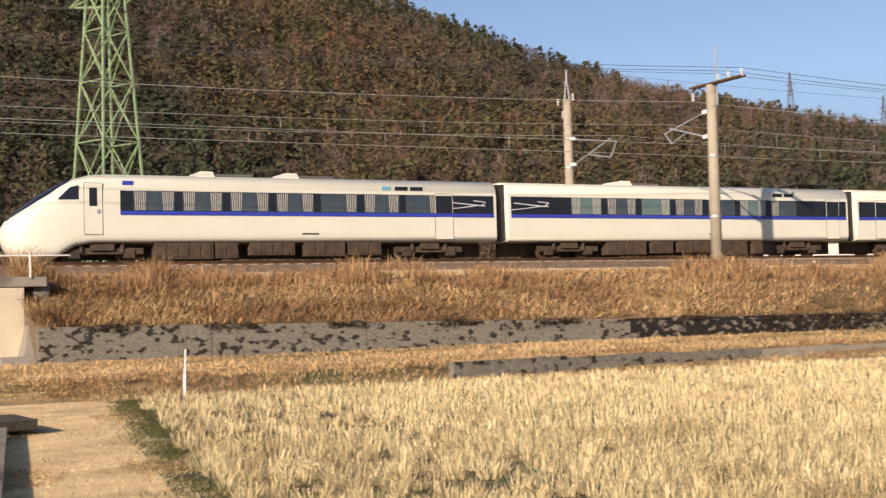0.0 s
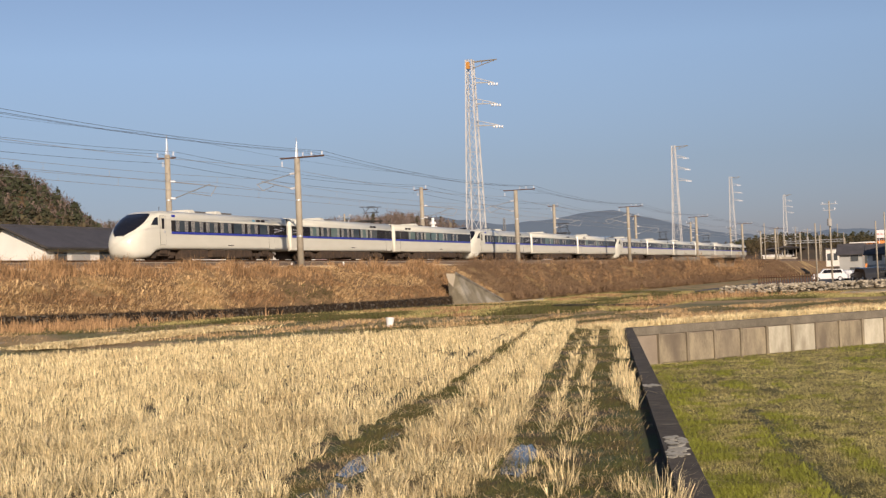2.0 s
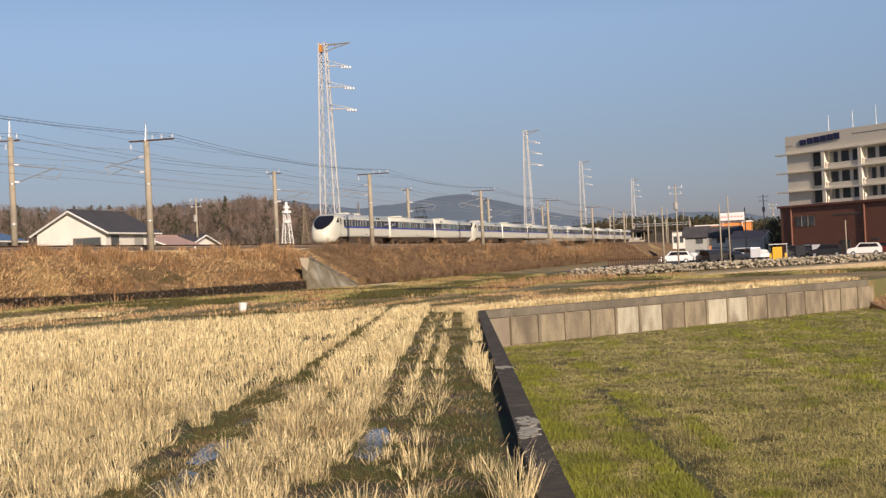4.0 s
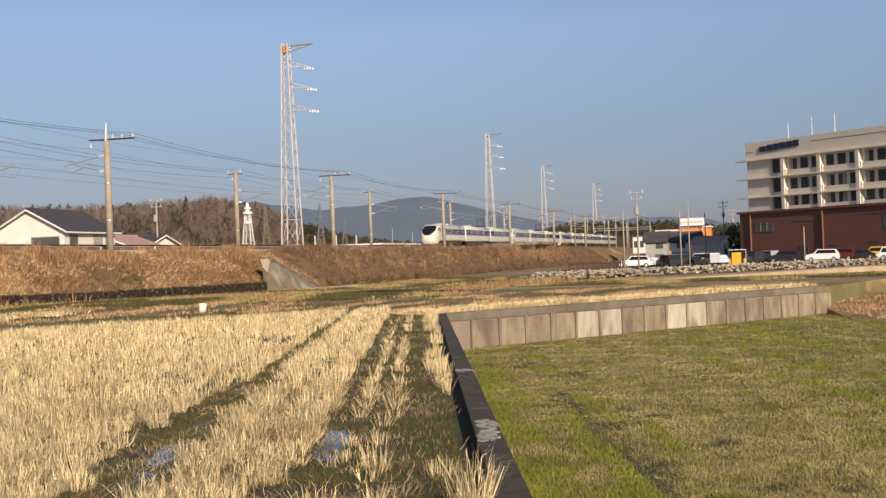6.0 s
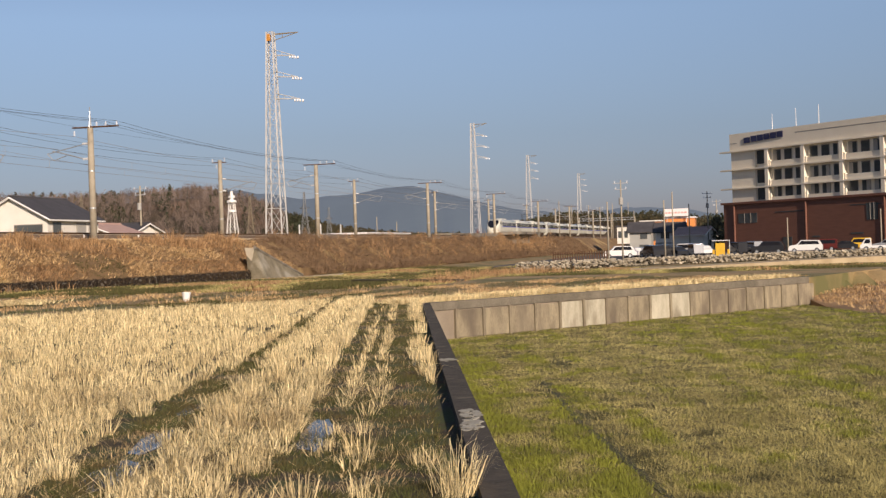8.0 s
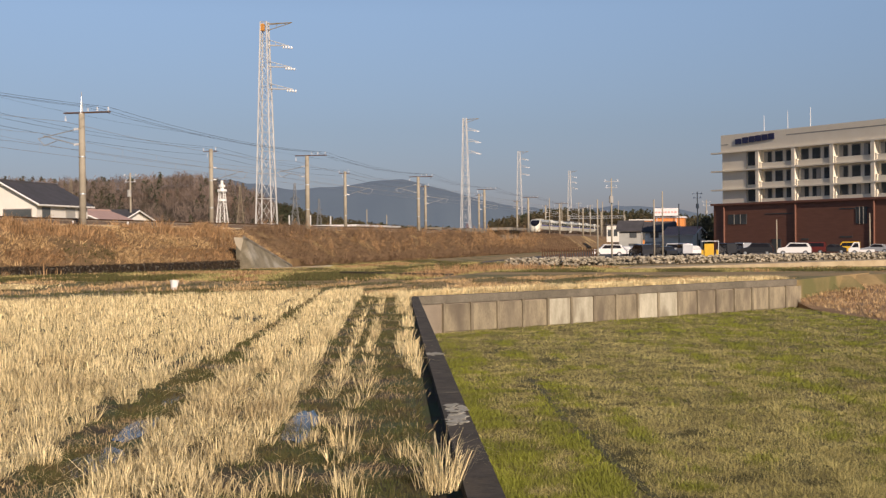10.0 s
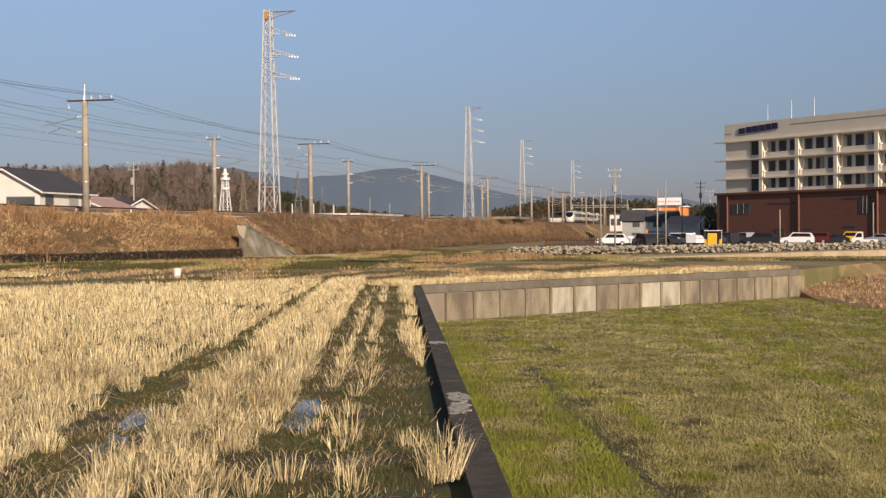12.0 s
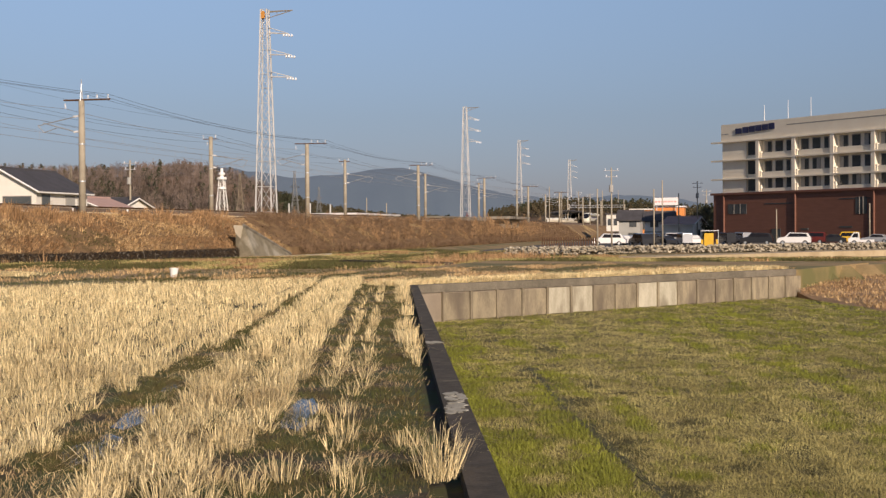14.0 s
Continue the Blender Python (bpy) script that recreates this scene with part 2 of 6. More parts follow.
def build_track(y):
    track = tagged(new("railway_track"), "rusty steel railway track on ballast", "track", "railway tracks")
    for s in (-0.535, 0.535):
        bm = bmesh.new()
        box(bm, 400, y + s, RAIL_Z - 0.01, 1100, 0.14, 0.02)
        box(bm, 400, y + s, RAIL_Z - 0.08, 1100, 0.02, 0.12)
        box(bm, 400, y + s, RAIL_Z - 0.03, 1100, 0.065, 0.05)
        part("rail", bm, M["rust"], track)
    bm = bmesh.new()
    for i in range(500):
        box(bm, -20 + i * 0.62, y, RAIL_Z - 0.2, 0.22, 2.0, 0.12)
    part("sleeper_bed", bm, M["pole"], track)["kind"] = "stuff"


build_track(48.7)
build_track(52.5)


# ---- hills ----
HILL_AZ = [33, 35.5, 37, 39, 43, 47.8, 54, 59.6, 65, 75, 85, 100, 120]
HILL_EL = [0, 1.0, 2.8, 4.2, 5.9, 6.8, 8.5, 10.2, 12.2, 14.0, 15.0, 13.0, 8.0]


def hill_z(r, az):
    el = np.interp(az, HILL_AZ, HILL_EL)
    top = 470 * np.tan(np.radians(el)) + 1.5
    up = smooth01((r - 185) / 300) ** 0.8
    down = 1 - 0.6 * smooth01((r - 490) / 300)
    return 2.7 + (top - 2.7) * up * down


def wobble(x, y):
    return 3.2 * noise.noise((x * 0.018, y * 0.018, 1)) + 1.4 * noise.noise((x * 0.06, y * 0.06, 5))


def build_hill():
    azs, rs = np.arange(31, 121, 1.0), np.arange(170, 800, 12.0)
    v = []
    for az in azs:
        for r in rs:
            x, y = r * math.cos(radians(az)), r * math.sin(radians(az))
            z = float(hill_z(r, az))
            v.append((x, y, z + wobble(x, y) * min(1, max(0, z - 3) / 15) - 0.1 - (3 if az < 32.5 else 0)))
    w = len(rs)
    f = [(i * w + j, i * w + j + 1, (i + 1) * w + j + 1, (i + 1) * w + j) for i in range(len(azs) - 1) for j in range(w - 1)]
    tagged(raw("hill", v, f, M["forest_floor"], smooth=True), "steep wooded hill behind the railway", "hill", kind="structure")


M["forest_floor"] = mat("forest_floor", (0.10, 0.07, 0.04), (0.06, 0.045, 0.025), 0.05, 0.95, bump=0.3, fine=0.6, c=(0.2, 0.12, 0.07), patch=0.35)
build_hill()
# ---- train ----
CAR_W, CAR_T, CAR_B = 1.45, 3.55, 0.85


def ring(hw, top, bot, n, count=48, low=None):
    """A rounded section; n sets how square its upper half is, low its lower half."""
    out = []
    for k in range(count):
        a = 2 * math.pi * k / count
        c, s = math.cos(a), math.sin(a)
        e = 2 / (n if s >= 0 else low or n)
        out.append((hw * math.copysign(abs(c) ** e, c), (top + bot) / 2 + (top - bot) / 2 * math.copysign(abs(s) ** e, s)))
    return out


NOSE_S = [0.0, 0.1, 0.32, 0.72, 1.28, 1.92, 2.56, 3.2, 3.84]
NOSE_TOP = [1.42, 1.62, 1.88, 2.22, 2.66, 3.05, 3.34, 3.50, 3.55]
NOSE_BOT = [1.00, 0.75, 0.42, 0.20, 0.22, 0.30, 0.72, 0.85, 0.85]
NOSE_HW = [0.30, 0.60, 0.92, 1.18, 1.33, 1.40, 1.43, 1.45, 1.45]


def nose_ring(s, out=0.0, count=48):
    g = lambda tab: float(np.interp(s, NOSE_S, tab))
    return ring(g(NOSE_HW) + out, g(NOSE_TOP) + out, g(NOSE_BOT) - out, 2.4 + 2.6 * min(1, s / 3.2), count, 2.4 + 9.6 * min(1, s / 3.2) ** 1.5)


def loft(rings, closed=True, caps=True):
    bm = bmesh.new()
    rows = [[bm.verts.new(p) for p in r] for r in rings]
    n = len(rings[0])
    for a, b in zip(rows, rows[1:]):
        for k in range(n if closed else n - 1):
            bm.faces.new((a[k], b[k], b[(k + 1) % n], a[(k + 1) % n]))
    if caps and closed:
        bm.faces.new(rows[0])
        bm.faces.new(rows[-1][::-1])
    bmesh.ops.recalc_face_normals(bm, faces=bm.faces)
    return bm


def body_mesh(length, nose):
    rings = []
    if nose:
        for s in np.linspace(0, 3.84, 25):
            rings.append([(float(s), y, z) for y, z in nose_ring(float(s))])
    else:
        rings += [[(0.28, y, z) for y, z in ring(CAR_W - 0.03, CAR_T - 0.03, CAR_B, 5.0, low=12)], [(0.32, y, z) for y, z in ring(CAR_W, CAR_T, CAR_B, 5.0, low=12)]]
    rings += [[(length - 0.32, y, z) for y, z in ring(CAR_W, CAR_T, CAR_B, 5.0, low=12)], [(length - 0.28, y, z) for y, z in ring(CAR_W - 0.03, CAR_T - 0.03, CAR_B, 5.0, low=12)]]
    me = mesh_of("car_body", loft(rings), M["cream"], smooth=True)
    for p in me.polygons:
        if abs(p.normal.y) > 0.985 and p.center.x > 3.9:
            p.use_smooth = False
    return me


def box_mesh(name, sx, sy, sz, material, bevel=0.0):
    bm = bmesh.new()
    box(bm, 0, 0, 0, sx, sy, sz)
    return mesh_of(name, bm, material, bevel)


def put(name, me, parent, x=0, y=0, z=0, label=""):
    ob = new(name, me)
    ob.parent = parent
    ob.location = (x, y, z)
    return tagged(ob, label)


def bogie_mesh():
    bm = bmesh.new()
    for s in (-1, 1):
        box(bm, 0, s * 1.02, 0.55, 3.2, 0.16, 0.24)
        box(bm, 0, s * 1.05, 0.72, 0.9, 0.3, 0.3)
        for x in (-1.05, 1.05):
            rod(bm, (x, s * 0.60, 0.43), (x, s * 0.74, 0.43), 0.43, seg=20)
            box(bm, x, s * 1.05, 0.45, 0.4, 0.2, 0.34)
            rod(bm, (x * 0.75, s * 1.1, 0.5), (x * 0.75, s * 1.1, 0.85), 0.09)
    for x in (-1.05, 1.05):
        rod(bm, (x, -0.7, 0.43), (x, 0.7, 0.43), 0.09)
    box(bm, 0, 0, 0.6, 0.7, 1.9, 0.3)
    return mesh_of("bogie", bm, M["under"])


def gear_mesh(seed, length):
    """The underfloor boxes between the bogies."""
    rng = random.Random(seed)
    bm = bmesh.new()
    x = 5.6
    while x < length - 6.2:
        w = rng.uniform(0.8, 2.4)
        h = rng.uniform(0.45, 0.66)
        for s in (-1, 1):
            box(bm, x + w / 2, s * 1.05, 0.86 - h / 2, w, 0.6, h)
            for k in range(int(w / 0.45)):
                box(bm, x + 0.25 + k * 0.45, s * 1.36, 0.86 - h / 2, 0.36, 0.03, h * 0.75)
        x += w + rng.uniform(0.06, 0.7)
    box(bm, length / 2, 0, 0.84, length - 4.5, 1.9, 0.14)
    box(bm, length / 2, 0, 0.55, length - 1.0, 0.3, 0.6)
    return mesh_of("underfloor_gear", bm, M["under"])


def pantograph_mesh():
    bm = bmesh.new()
    for s in (-0.6, 0.6):
        for (a, b) in (((-0.9, 0), (-0.1, 0.75)), ((0.9, 0), (0.1, 0.75)), ((-0.1, 0.75), (0.7, 1.25)), ((0.1, 0.75), (-0.7, 1.25))):
            rod(bm, (a[0], s, a[1]), (b[0], s * 0.8, b[1]), 0.025, seg=5)
    for x, z in ((-0.7, 1.27), (0.7, 1.27), (-0.1, 0.75), (0.1, 0.75), (-0.9, 0), (0.9, 0)):
        rod(bm, (x, -0.8, z), (x, 0.8, z), 0.03, seg=5)
    box(bm, 0, 0, -0.06, 2.4, 1.4, 0.06)
    for x in (-1, 1):
        for y in (-0.5, 0.5):
            rod(bm, (x, y, -0.3), (x, y, -0.05), 0.07, seg=6)
    return mesh_of("pantograph", bm, M["dark"])


def roof_unit_mesh():
    bm = bmesh.new()
    box(bm, 0, 0, 0, 0.85, 1.8, 0.24)
    for v in bm.verts:
        if v.co.z > 0:
            v.co.x = v.co.x * 0.6 + 0.1
            v.co.y *= 0.85
    return mesh_of("roof_unit", bm, M["cream"], bevel=0.03)


def curtain_mesh():
    """A gathered curtain: narrow pleats, tied in a little at the foot."""
    v, n = [], 25
    for k in range(n):
        u = k / (n - 1)
        dy = 0.0016 * math.cos(u * 24 * math.pi / 2)
        v += [((u - 0.5) * 0.40, dy, -0.36), ((u - 0.5) * 0.50, dy, 0.36)]
    me = bpy.data.meshes.new("curtain")
    me.from_pydata(v, [], [(2 * k, 2 * k + 2, 2 * k + 3, 2 * k + 1) for k in range(n - 1)])
    me.materials.append(M["curtain"])
    return me


TRAIN_MESH = {
    "bogie": bogie_mesh(), "pantograph": pantograph_mesh(), "roof_unit": roof_unit_mesh(),
    "fan": box_mesh("roof_fan", 1.7, 1.5, 0.12, M["shade_grey"], 0.03),
    "pane": box_mesh("window_pane", 1.62, 0.012, 0.74, M["glass_dark"]), "teal": box_mesh("window_pane", 1.62, 0.012, 0.74, M["glass_teal"]),
    "curtain": curtain_mesh(),
    "door": box_mesh("door", 0.85, 0.012, 1.95, M["cream"]), "seam": box_mesh("door_seam", 0.885, 0.008, 1.985, M["dark"]),
    "cab_door": box_mesh("door", 0.68, 0.012, 1.95, M["cream"]), "cab_seam": box_mesh("door_seam", 0.715, 0.008, 1.985, M["dark"]), "handle": box_mesh("door_handle", 0.12, 0.02, 0.16, M["steel"], 0.005),
    "door_glass": box_mesh("door_glass", 0.3, 0.012, 0.7, M["black"]), "sign": box_mesh("destination_sign", 0.6, 0.01, 0.17, M["black"]),
    "gang": box_mesh("gangway", 0.66, 2.3, 2.5, M["rubber"]),
}


def car(train, x0, length, nose, seed, flip=False, panto=False, cab_end=False):
    """One carriage. Its tail end is at x0; nose: a streamlined cab at the tail end."""
    rng = random.Random(seed)
    key = ("body", length, nose)
    if key not in TRAIN_MESH:
        TRAIN_MESH[key] = body_mesh(length, nose)
    body = put("carriage", TRAIN_MESH[key], train, x0)
    start = 4.25 if nose else 0.45
    end = length - 0.45
    first, last = (4.75, length - 3.1) if nose else (3.6, length - 2.6)
    for s in (-1, 1):
        y = s * (CAR_W + 0.004)
        L = end - start
        key = ("band", L)
        if key not in TRAIN_MESH:
            TRAIN_MESH[key] = box_mesh("window_band", L, 0.014, 0.80, M["black"])
            TRAIN_MESH["stripe", L] = box_mesh("blue_stripe", L, 0.044, 0.15, M["blue"])
        put("window_band", TRAIN_MESH[key], body, (start + end) / 2, y, 2.46)
        put("blue_stripe", TRAIN_MESH["stripe", L], body, (start + end) / 2, y, 2.00)
        x, k = first, 0
        while x + 1.62 < last + 0.4:
            teal = rng.random() < (0.3 if not nose else 0.06)
            put("window_pane", TRAIN_MESH["teal" if teal else "pane"], body, x + 0.81, y + s * 0.006, 2.47)
            drawn = rng.random()
            if drawn < 0.72:
                put("curtain", TRAIN_MESH["curtain"], body, x + 0.27, y + s * 0.012, 2.47)
            if drawn > 0.3 and drawn < 0.85:
                put("curtain", TRAIN_MESH["curtain"], body, x + 1.36, y + s * 0.012, 2.47)
            x += 1.94
            k += 1
        for dx in ([3.22] if nose else [2.0] if flip else [length - 1.35]) + ([length - 2.9] if nose else []):
            cab = nose and dx < 6
            put("door_seam", TRAIN_MESH["cab_seam" if cab else "seam"], body, dx, y + s * 0.004, 1.95 if not nose or dx > 6 else 2.15)
            d = put("door", TRAIN_MESH["cab_door" if cab else "door"], body, dx, y + s * 0.008, 1.95 if not nose or dx > 6 else 2.15)
            if cab:
                put("door_handle", TRAIN_MESH["handle"], d, 0.2, s * 0.012, -0.1)
                put("door_glass", TRAIN_MESH["door_glass"], d, 0, s * 0.006, 0.45)
            else:
                put("door_panel", TRAIN_MESH["band_piece"], d, 0, s * 0.006, 0.50)
        for dx in (0.0, 0.72):
            put("destination_sign", TRAIN_MESH["sign"], body, length - 4.9 + dx if not flip else 3.2 + dx, s * (CAR_W - 0.03), 3.12)
    if nose:
        for s in (-1, 1):
            put("emblem_plate", TRAIN_MESH["emblem"], body, 4.55, s * (CAR_W - 0.035), 3.16)
            put("blue_sign", TRAIN_MESH["blue_sign"], body, length - 5.6, s * (CAR_W - 0.03), 3.12)
            put("swoosh", TRAIN_MESH["swoosh"], body, length - 1.75, s * (CAR_W + 0.018), 2.47)
    elif not flip:
        for s in (-1, 1):
            put("swoosh", TRAIN_MESH["swoosh"], body, 1.5, s * (CAR_W + 0.018), 2.47)
    for s in (-1, 1):
        put("grille", TRAIN_MESH["grille"], body, length * 0.57, s * (CAR_W + 0.004), 1.2)
    for bx in (3.6, length - 3.5):
        put("bogie", TRAIN_MESH["bogie"], body, bx)
    key = ("gear", seed % 3, length)
    if key not in TRAIN_MESH:
        TRAIN_MESH[key] = gear_mesh(seed % 3, length)
    put("underfloor_gear", TRAIN_MESH[key], body)
    for rx in ((7.8, 11.4) if nose else (7.0,)):
        put("roof_unit", TRAIN_MESH["roof_unit"], body, rx, 0, CAR_T + 0.08)
        put("roof_fan", TRAIN_MESH["fan"], body, rx + 1.2, 0, CAR_T + 0.04)
    put("gangway", TRAIN_MESH["gang"], body, length, 0, 2.15)
    if panto:
        put("pantograph", TRAIN_MESH["pantograph"], body, length - 1.8 if not nose else 1.9, 0, CAR_T + 0.3)
    if nose:
        # black windscreen wrapped over the slope
        rings = []
        for s in np.linspace(0.22, 2.5, 16):
            r = nose_ring(float(s), 0.012, 72)
            half = 0.2 + 0.42 * math.sin(math.pi * min(1, (s - 0.08) / 2.64)) ** 0.8
            row = []
            for k in range(15):
                a = math.pi / 2 + half * 1.15 * (k / 7 - 1)
                i = (a / (2 * math.pi) * 72) % 72
                p, q = Vector(r[int(i) % 72]), Vector(r[(int(i) + 1) % 72])
                w = p.lerp(q, i - int(i))
                row.append((float(s), w.x, w.y))
            rings.append(row)
        put("windscreen", mesh_of("windscreen", loft(rings, closed=False, caps=False), M["black"], smooth=True), body, label="black wraparound windscreen")
        for s in (-1, 1):
            # cab side window, a quadrilateral that follows the side
            pts = [(1.9, 2.50), (2.68, 2.50), (2.68, 3.05), (2.36, 2.96)]
            v = []
            for o in (0.004, 0.016):
                for x, z in pts:
                    hw = max(y for y, zz in nose_ring(x) if abs(zz - z) < 0.35)
                    v.append((x, s * (hw + o - 0.01 * (z > 2.9)), z))
            me = bpy.data.meshes.new("cab_window")
            me.from_pydata(v, [], [(0, 1, 2, 3), (4, 5, 6, 7), (0, 1, 5, 4), (1, 2, 6, 5), (2, 3, 7, 6), (3, 0, 4, 7)])
            me.materials.append(M["black"])
            put("cab_window", me, body)
        bm = bmesh.new()
        rod(bm, (5.0, 0, CAR_T), (5.0, 0, CAR_T + 0.35), 0.02)
        put("aerial", mesh_of("aerial", bm, M["dark"]), body)
    if cab_end:
        # gangway cab with a dark raised front
        bm = bmesh.new()
        box(bm, length - 1.0, 0, 3.15, 1.5, 2.4, 1.0)
        for v in bm.verts:
            if v.co.x < length - 1.0 and v.co.z > 3:
                v.co.x -= 0.9
                v.co.z -= 0.12
            if v.co.x > length - 1.0 and v.co.z > 3:
                v.co.x -= 0.5
        put("raised_cab", mesh_of("raised_cab", bm, M["black"], 0.05), body, label="black raised cab end")
    return body


def swoosh_mesh():
    """A thin white curved flourish, as plain strokes."""
    bm = bmesh.new()
    for x0, z0, x1, z1 in ((-1.2, -0.22, -0.2, -0.12), (-0.2, -0.12, 0.5, -0.02), (-0.9, 0.1, 0.0, 0.02), (0.0, 0.02, 0.9, -0.05), (0.3, 0.18, 0.9, 0.12), (0.9, 0.12, 0.7, -0.02)):
        bar(bm, (x0, 0, z0), (x1, 0, z1), 0.024)
    for v in bm.verts:
        v.co.y *= 0.15
    return mesh_of("swoosh", bm, M["white_gloss"])


M["white_gloss"] = mat("white_gloss", (0.8, 0.8, 0.8), (0.72, 0.72, 0.72), 2, 0.3, bump=0)
M["sky_blue"] = mat("pale_blue_sign", (0.15, 0.42, 0.55), (0.12, 0.36, 0.5), 2, 0.3, bump=0)
TRAIN_MESH["swoosh"] = swoosh_mesh()
TRAIN_MESH["emblem"] = box_mesh("emblem_plate", 0.42, 0.03, 0.17, M["blue"], 0.01)
TRAIN_MESH["blue_sign"] = box_mesh("blue_sign", 0.4, 0.02, 0.16, M["sky_blue"])
TRAIN_MESH["grille"] = box_mesh("grille", 0.75, 0.012, 0.06, M["dark"])
TRAIN_MESH["band_piece"] = box_mesh("door_panel", 0.8, 0.012, 0.78, M["black"])


def build_train():
    train = tagged(new("train"), "white express train with blue stripe and dark windows", "train")
    x = 0.0
    for unit in range(3):
        car(train, x, 21.1, True, 11 + unit)
        car(train, x + 21.1, 20.6, False, 21 + unit, panto=True)
        more = 3 if unit == 2 else 0
        for k in range(more):
            car(train, x + 41.7 + 20.6 * k, 20.6, False, 41 + k, panto=k == 1)
        x += 20.6 * more
        car(train, x + 41.7, 21.0, False, 31 + unit, flip=True, cab_end=True)
        x += 62.7
    return train


TRAIN = build_train()


# ---- fields, walls and low plants ----
SD = (STRIP_B - STRIP_A).normalized()
SN = Vector((-SD.y, SD.x))


def field_xy(s, q):
    """A place by its way s along the dividing wall (0 abreast of the camera) and q to its left."""
    p = STRIP_A + SD * (s + 15.0) + SN * q
    return p.x, p.y


def inside(x, y, poly):
    hit = False
    for (ax, ay), (bx, by) in zip(poly, poly[1:] + poly[:1]):
        if (ay > y) != (by > y) and x < (bx - ax) * (y - ay) / (by - ay) + ax:
            hit = not hit
    return hit


def long_box(name, a, b, width, z0, z1, material, parent=None, off=0.0):
    d = (b - a).normalized()
    n = Vector((-d.y, d.x))
    c0, c1 = off - width / 2, off + width / 2
    return slab(name, [tuple(a + n * c0), tuple(b + n * c0), tuple(b + n * c1), tuple(a + n * c1)], z1, z1 - z0, material, parent)


M["strip"] = mat("dark_mossy_concrete", (0.085, 0.068, 0.048), (0.04, 0.034, 0.024), 7.0, 0.95, bump=1.0, fine=40, c=(0.16, 0.135, 0.09), patch=0.34, sharp=0.05)
M["panel"] = mat("stained_panel_concrete", (0.34, 0.285, 0.185), (0.20, 0.165, 0.11), 3.2, 0.9, bump=0.4, fine=26, c=(0.15, 0.12, 0.085), patch=0.42, per_object=0.1, sharp=0.1, stretch=(1.5, 1.5, 0.45))
M["panel_pale"] = mat("pale_panel_concrete", (0.52, 0.48, 0.36), (0.36, 0.325, 0.235), 3.2, 0.9, bump=0.3, fine=26, per_object=0.08, c=(0.27, 0.235, 0.165), patch=0.42, stretch=(1.5, 1.5, 0.45))
M["lichen"] = mat("pale_lichen", (0.42, 0.40, 0.33), (0.3, 0.28, 0.22), 5, 0.95, bump=0.3)
M["litter"] = mat("loose_straw", (0.62, 0.47, 0.24), (0.34, 0.24, 0.12), 3, 0.9, bump=0, island=0.45)
M["clod"] = mat("withered_clump", (0.30, 0.215, 0.115), (0.17, 0.12, 0.07), 3, 0.95, bump=0, island=0.4)
M["water"] = mat("puddle_water", (0.012, 0.014, 0.016), (0.02, 0.02, 0.02), 2, 0.14, bump=0.02, fine=8)
M["stone"] = mat("rubble_stone", (0.50, 0.44, 0.33), (0.30, 0.26, 0.19), 1.2, 0.9, bump=0.4, fine=9, island=0.3)
M["dirt_path"] = mat("dirt_track", (0.50, 0.40, 0.25), (0.38, 0.29, 0.17), 0.8, 0.95, bump=0.4, fine=14)
M["straw_ground"] = mat("trodden_straw", (0.90, 0.66, 0.35), (0.74, 0.52, 0.265), 2.2, 0.95, bump=1.0, fine=30, c=(0.52, 0.355, 0.17), patch=0.40, sharp=0.14)
M["red_soil"] = mat("reddish_tilled_soil", (0.33, 0.215, 0.115), (0.24, 0.15, 0.08), 0.9, 0.95, bump=0.8, fine=9)
M["white_paint"] = mat("white_paint", (0.82, 0.81, 0.77), (0.74, 0.73, 0.68), 3, 0.5, bump=0.02)

strip = tagged(long_box("dividing_wall", STRIP_A, STRIP_B, 0.21, -1.1, 0.05, M["strip"]), "dark weathered low concrete wall between two fields", "wall", kind="structure")
tagged(slab("ditch_floor", [field_xy(-14, 0.1), field_xy(34.0, 0.1), field_xy(34.0, 0.4), field_xy(-14, 0.4)], -0.05, 0.8, M["soil"]), "damp ditch beside the dividing wall", "ditch", kind="structure")
GREEN = [(-14, -4.3), (33.35, 8.25), (47.5, -1.6), (39.8, -3.9), (38, -12), (36, -40), (-14, -40)]
tagged(slab("field_green", GREEN, -0.93, 0.2, M["green_field"]), "sunken fallow field with short green and brown grass", "field", kind="structure")
BEHIND = [(33.3, 8.4), (47.6, -1.5), (58, -5), (62, 12), (40, 13)]
tagged(slab("field_edge", BEHIND, 0.0, 1.1, M["dry_ground"]), "dry grass strip above the retaining wall", "field", kind="structure")
RED = [(47.75, -1.65, -0.72), (46.5, -2.2, -0.95), (39.8, -3.95, -0.97), (38.2, -12, -0.97), (37, -30, -0.97), (66, -30, -0.3), (64, -14, -0.25), (59, -4.6, -0.35)]
RED_FACES = [(7, 6, 3, 2, 1, 0), (6, 5, 4, 3)] + [(k, (k + 1) % 8, 8 + (k + 1) % 8, 8 + k) for k in range(8)]
tagged(raw("field_red", RED + [(x, y, -1.4) for x, y, z in RED], RED_FACES, M["red_soil"]), "reddish brown tilled plot", "field", kind="structure")


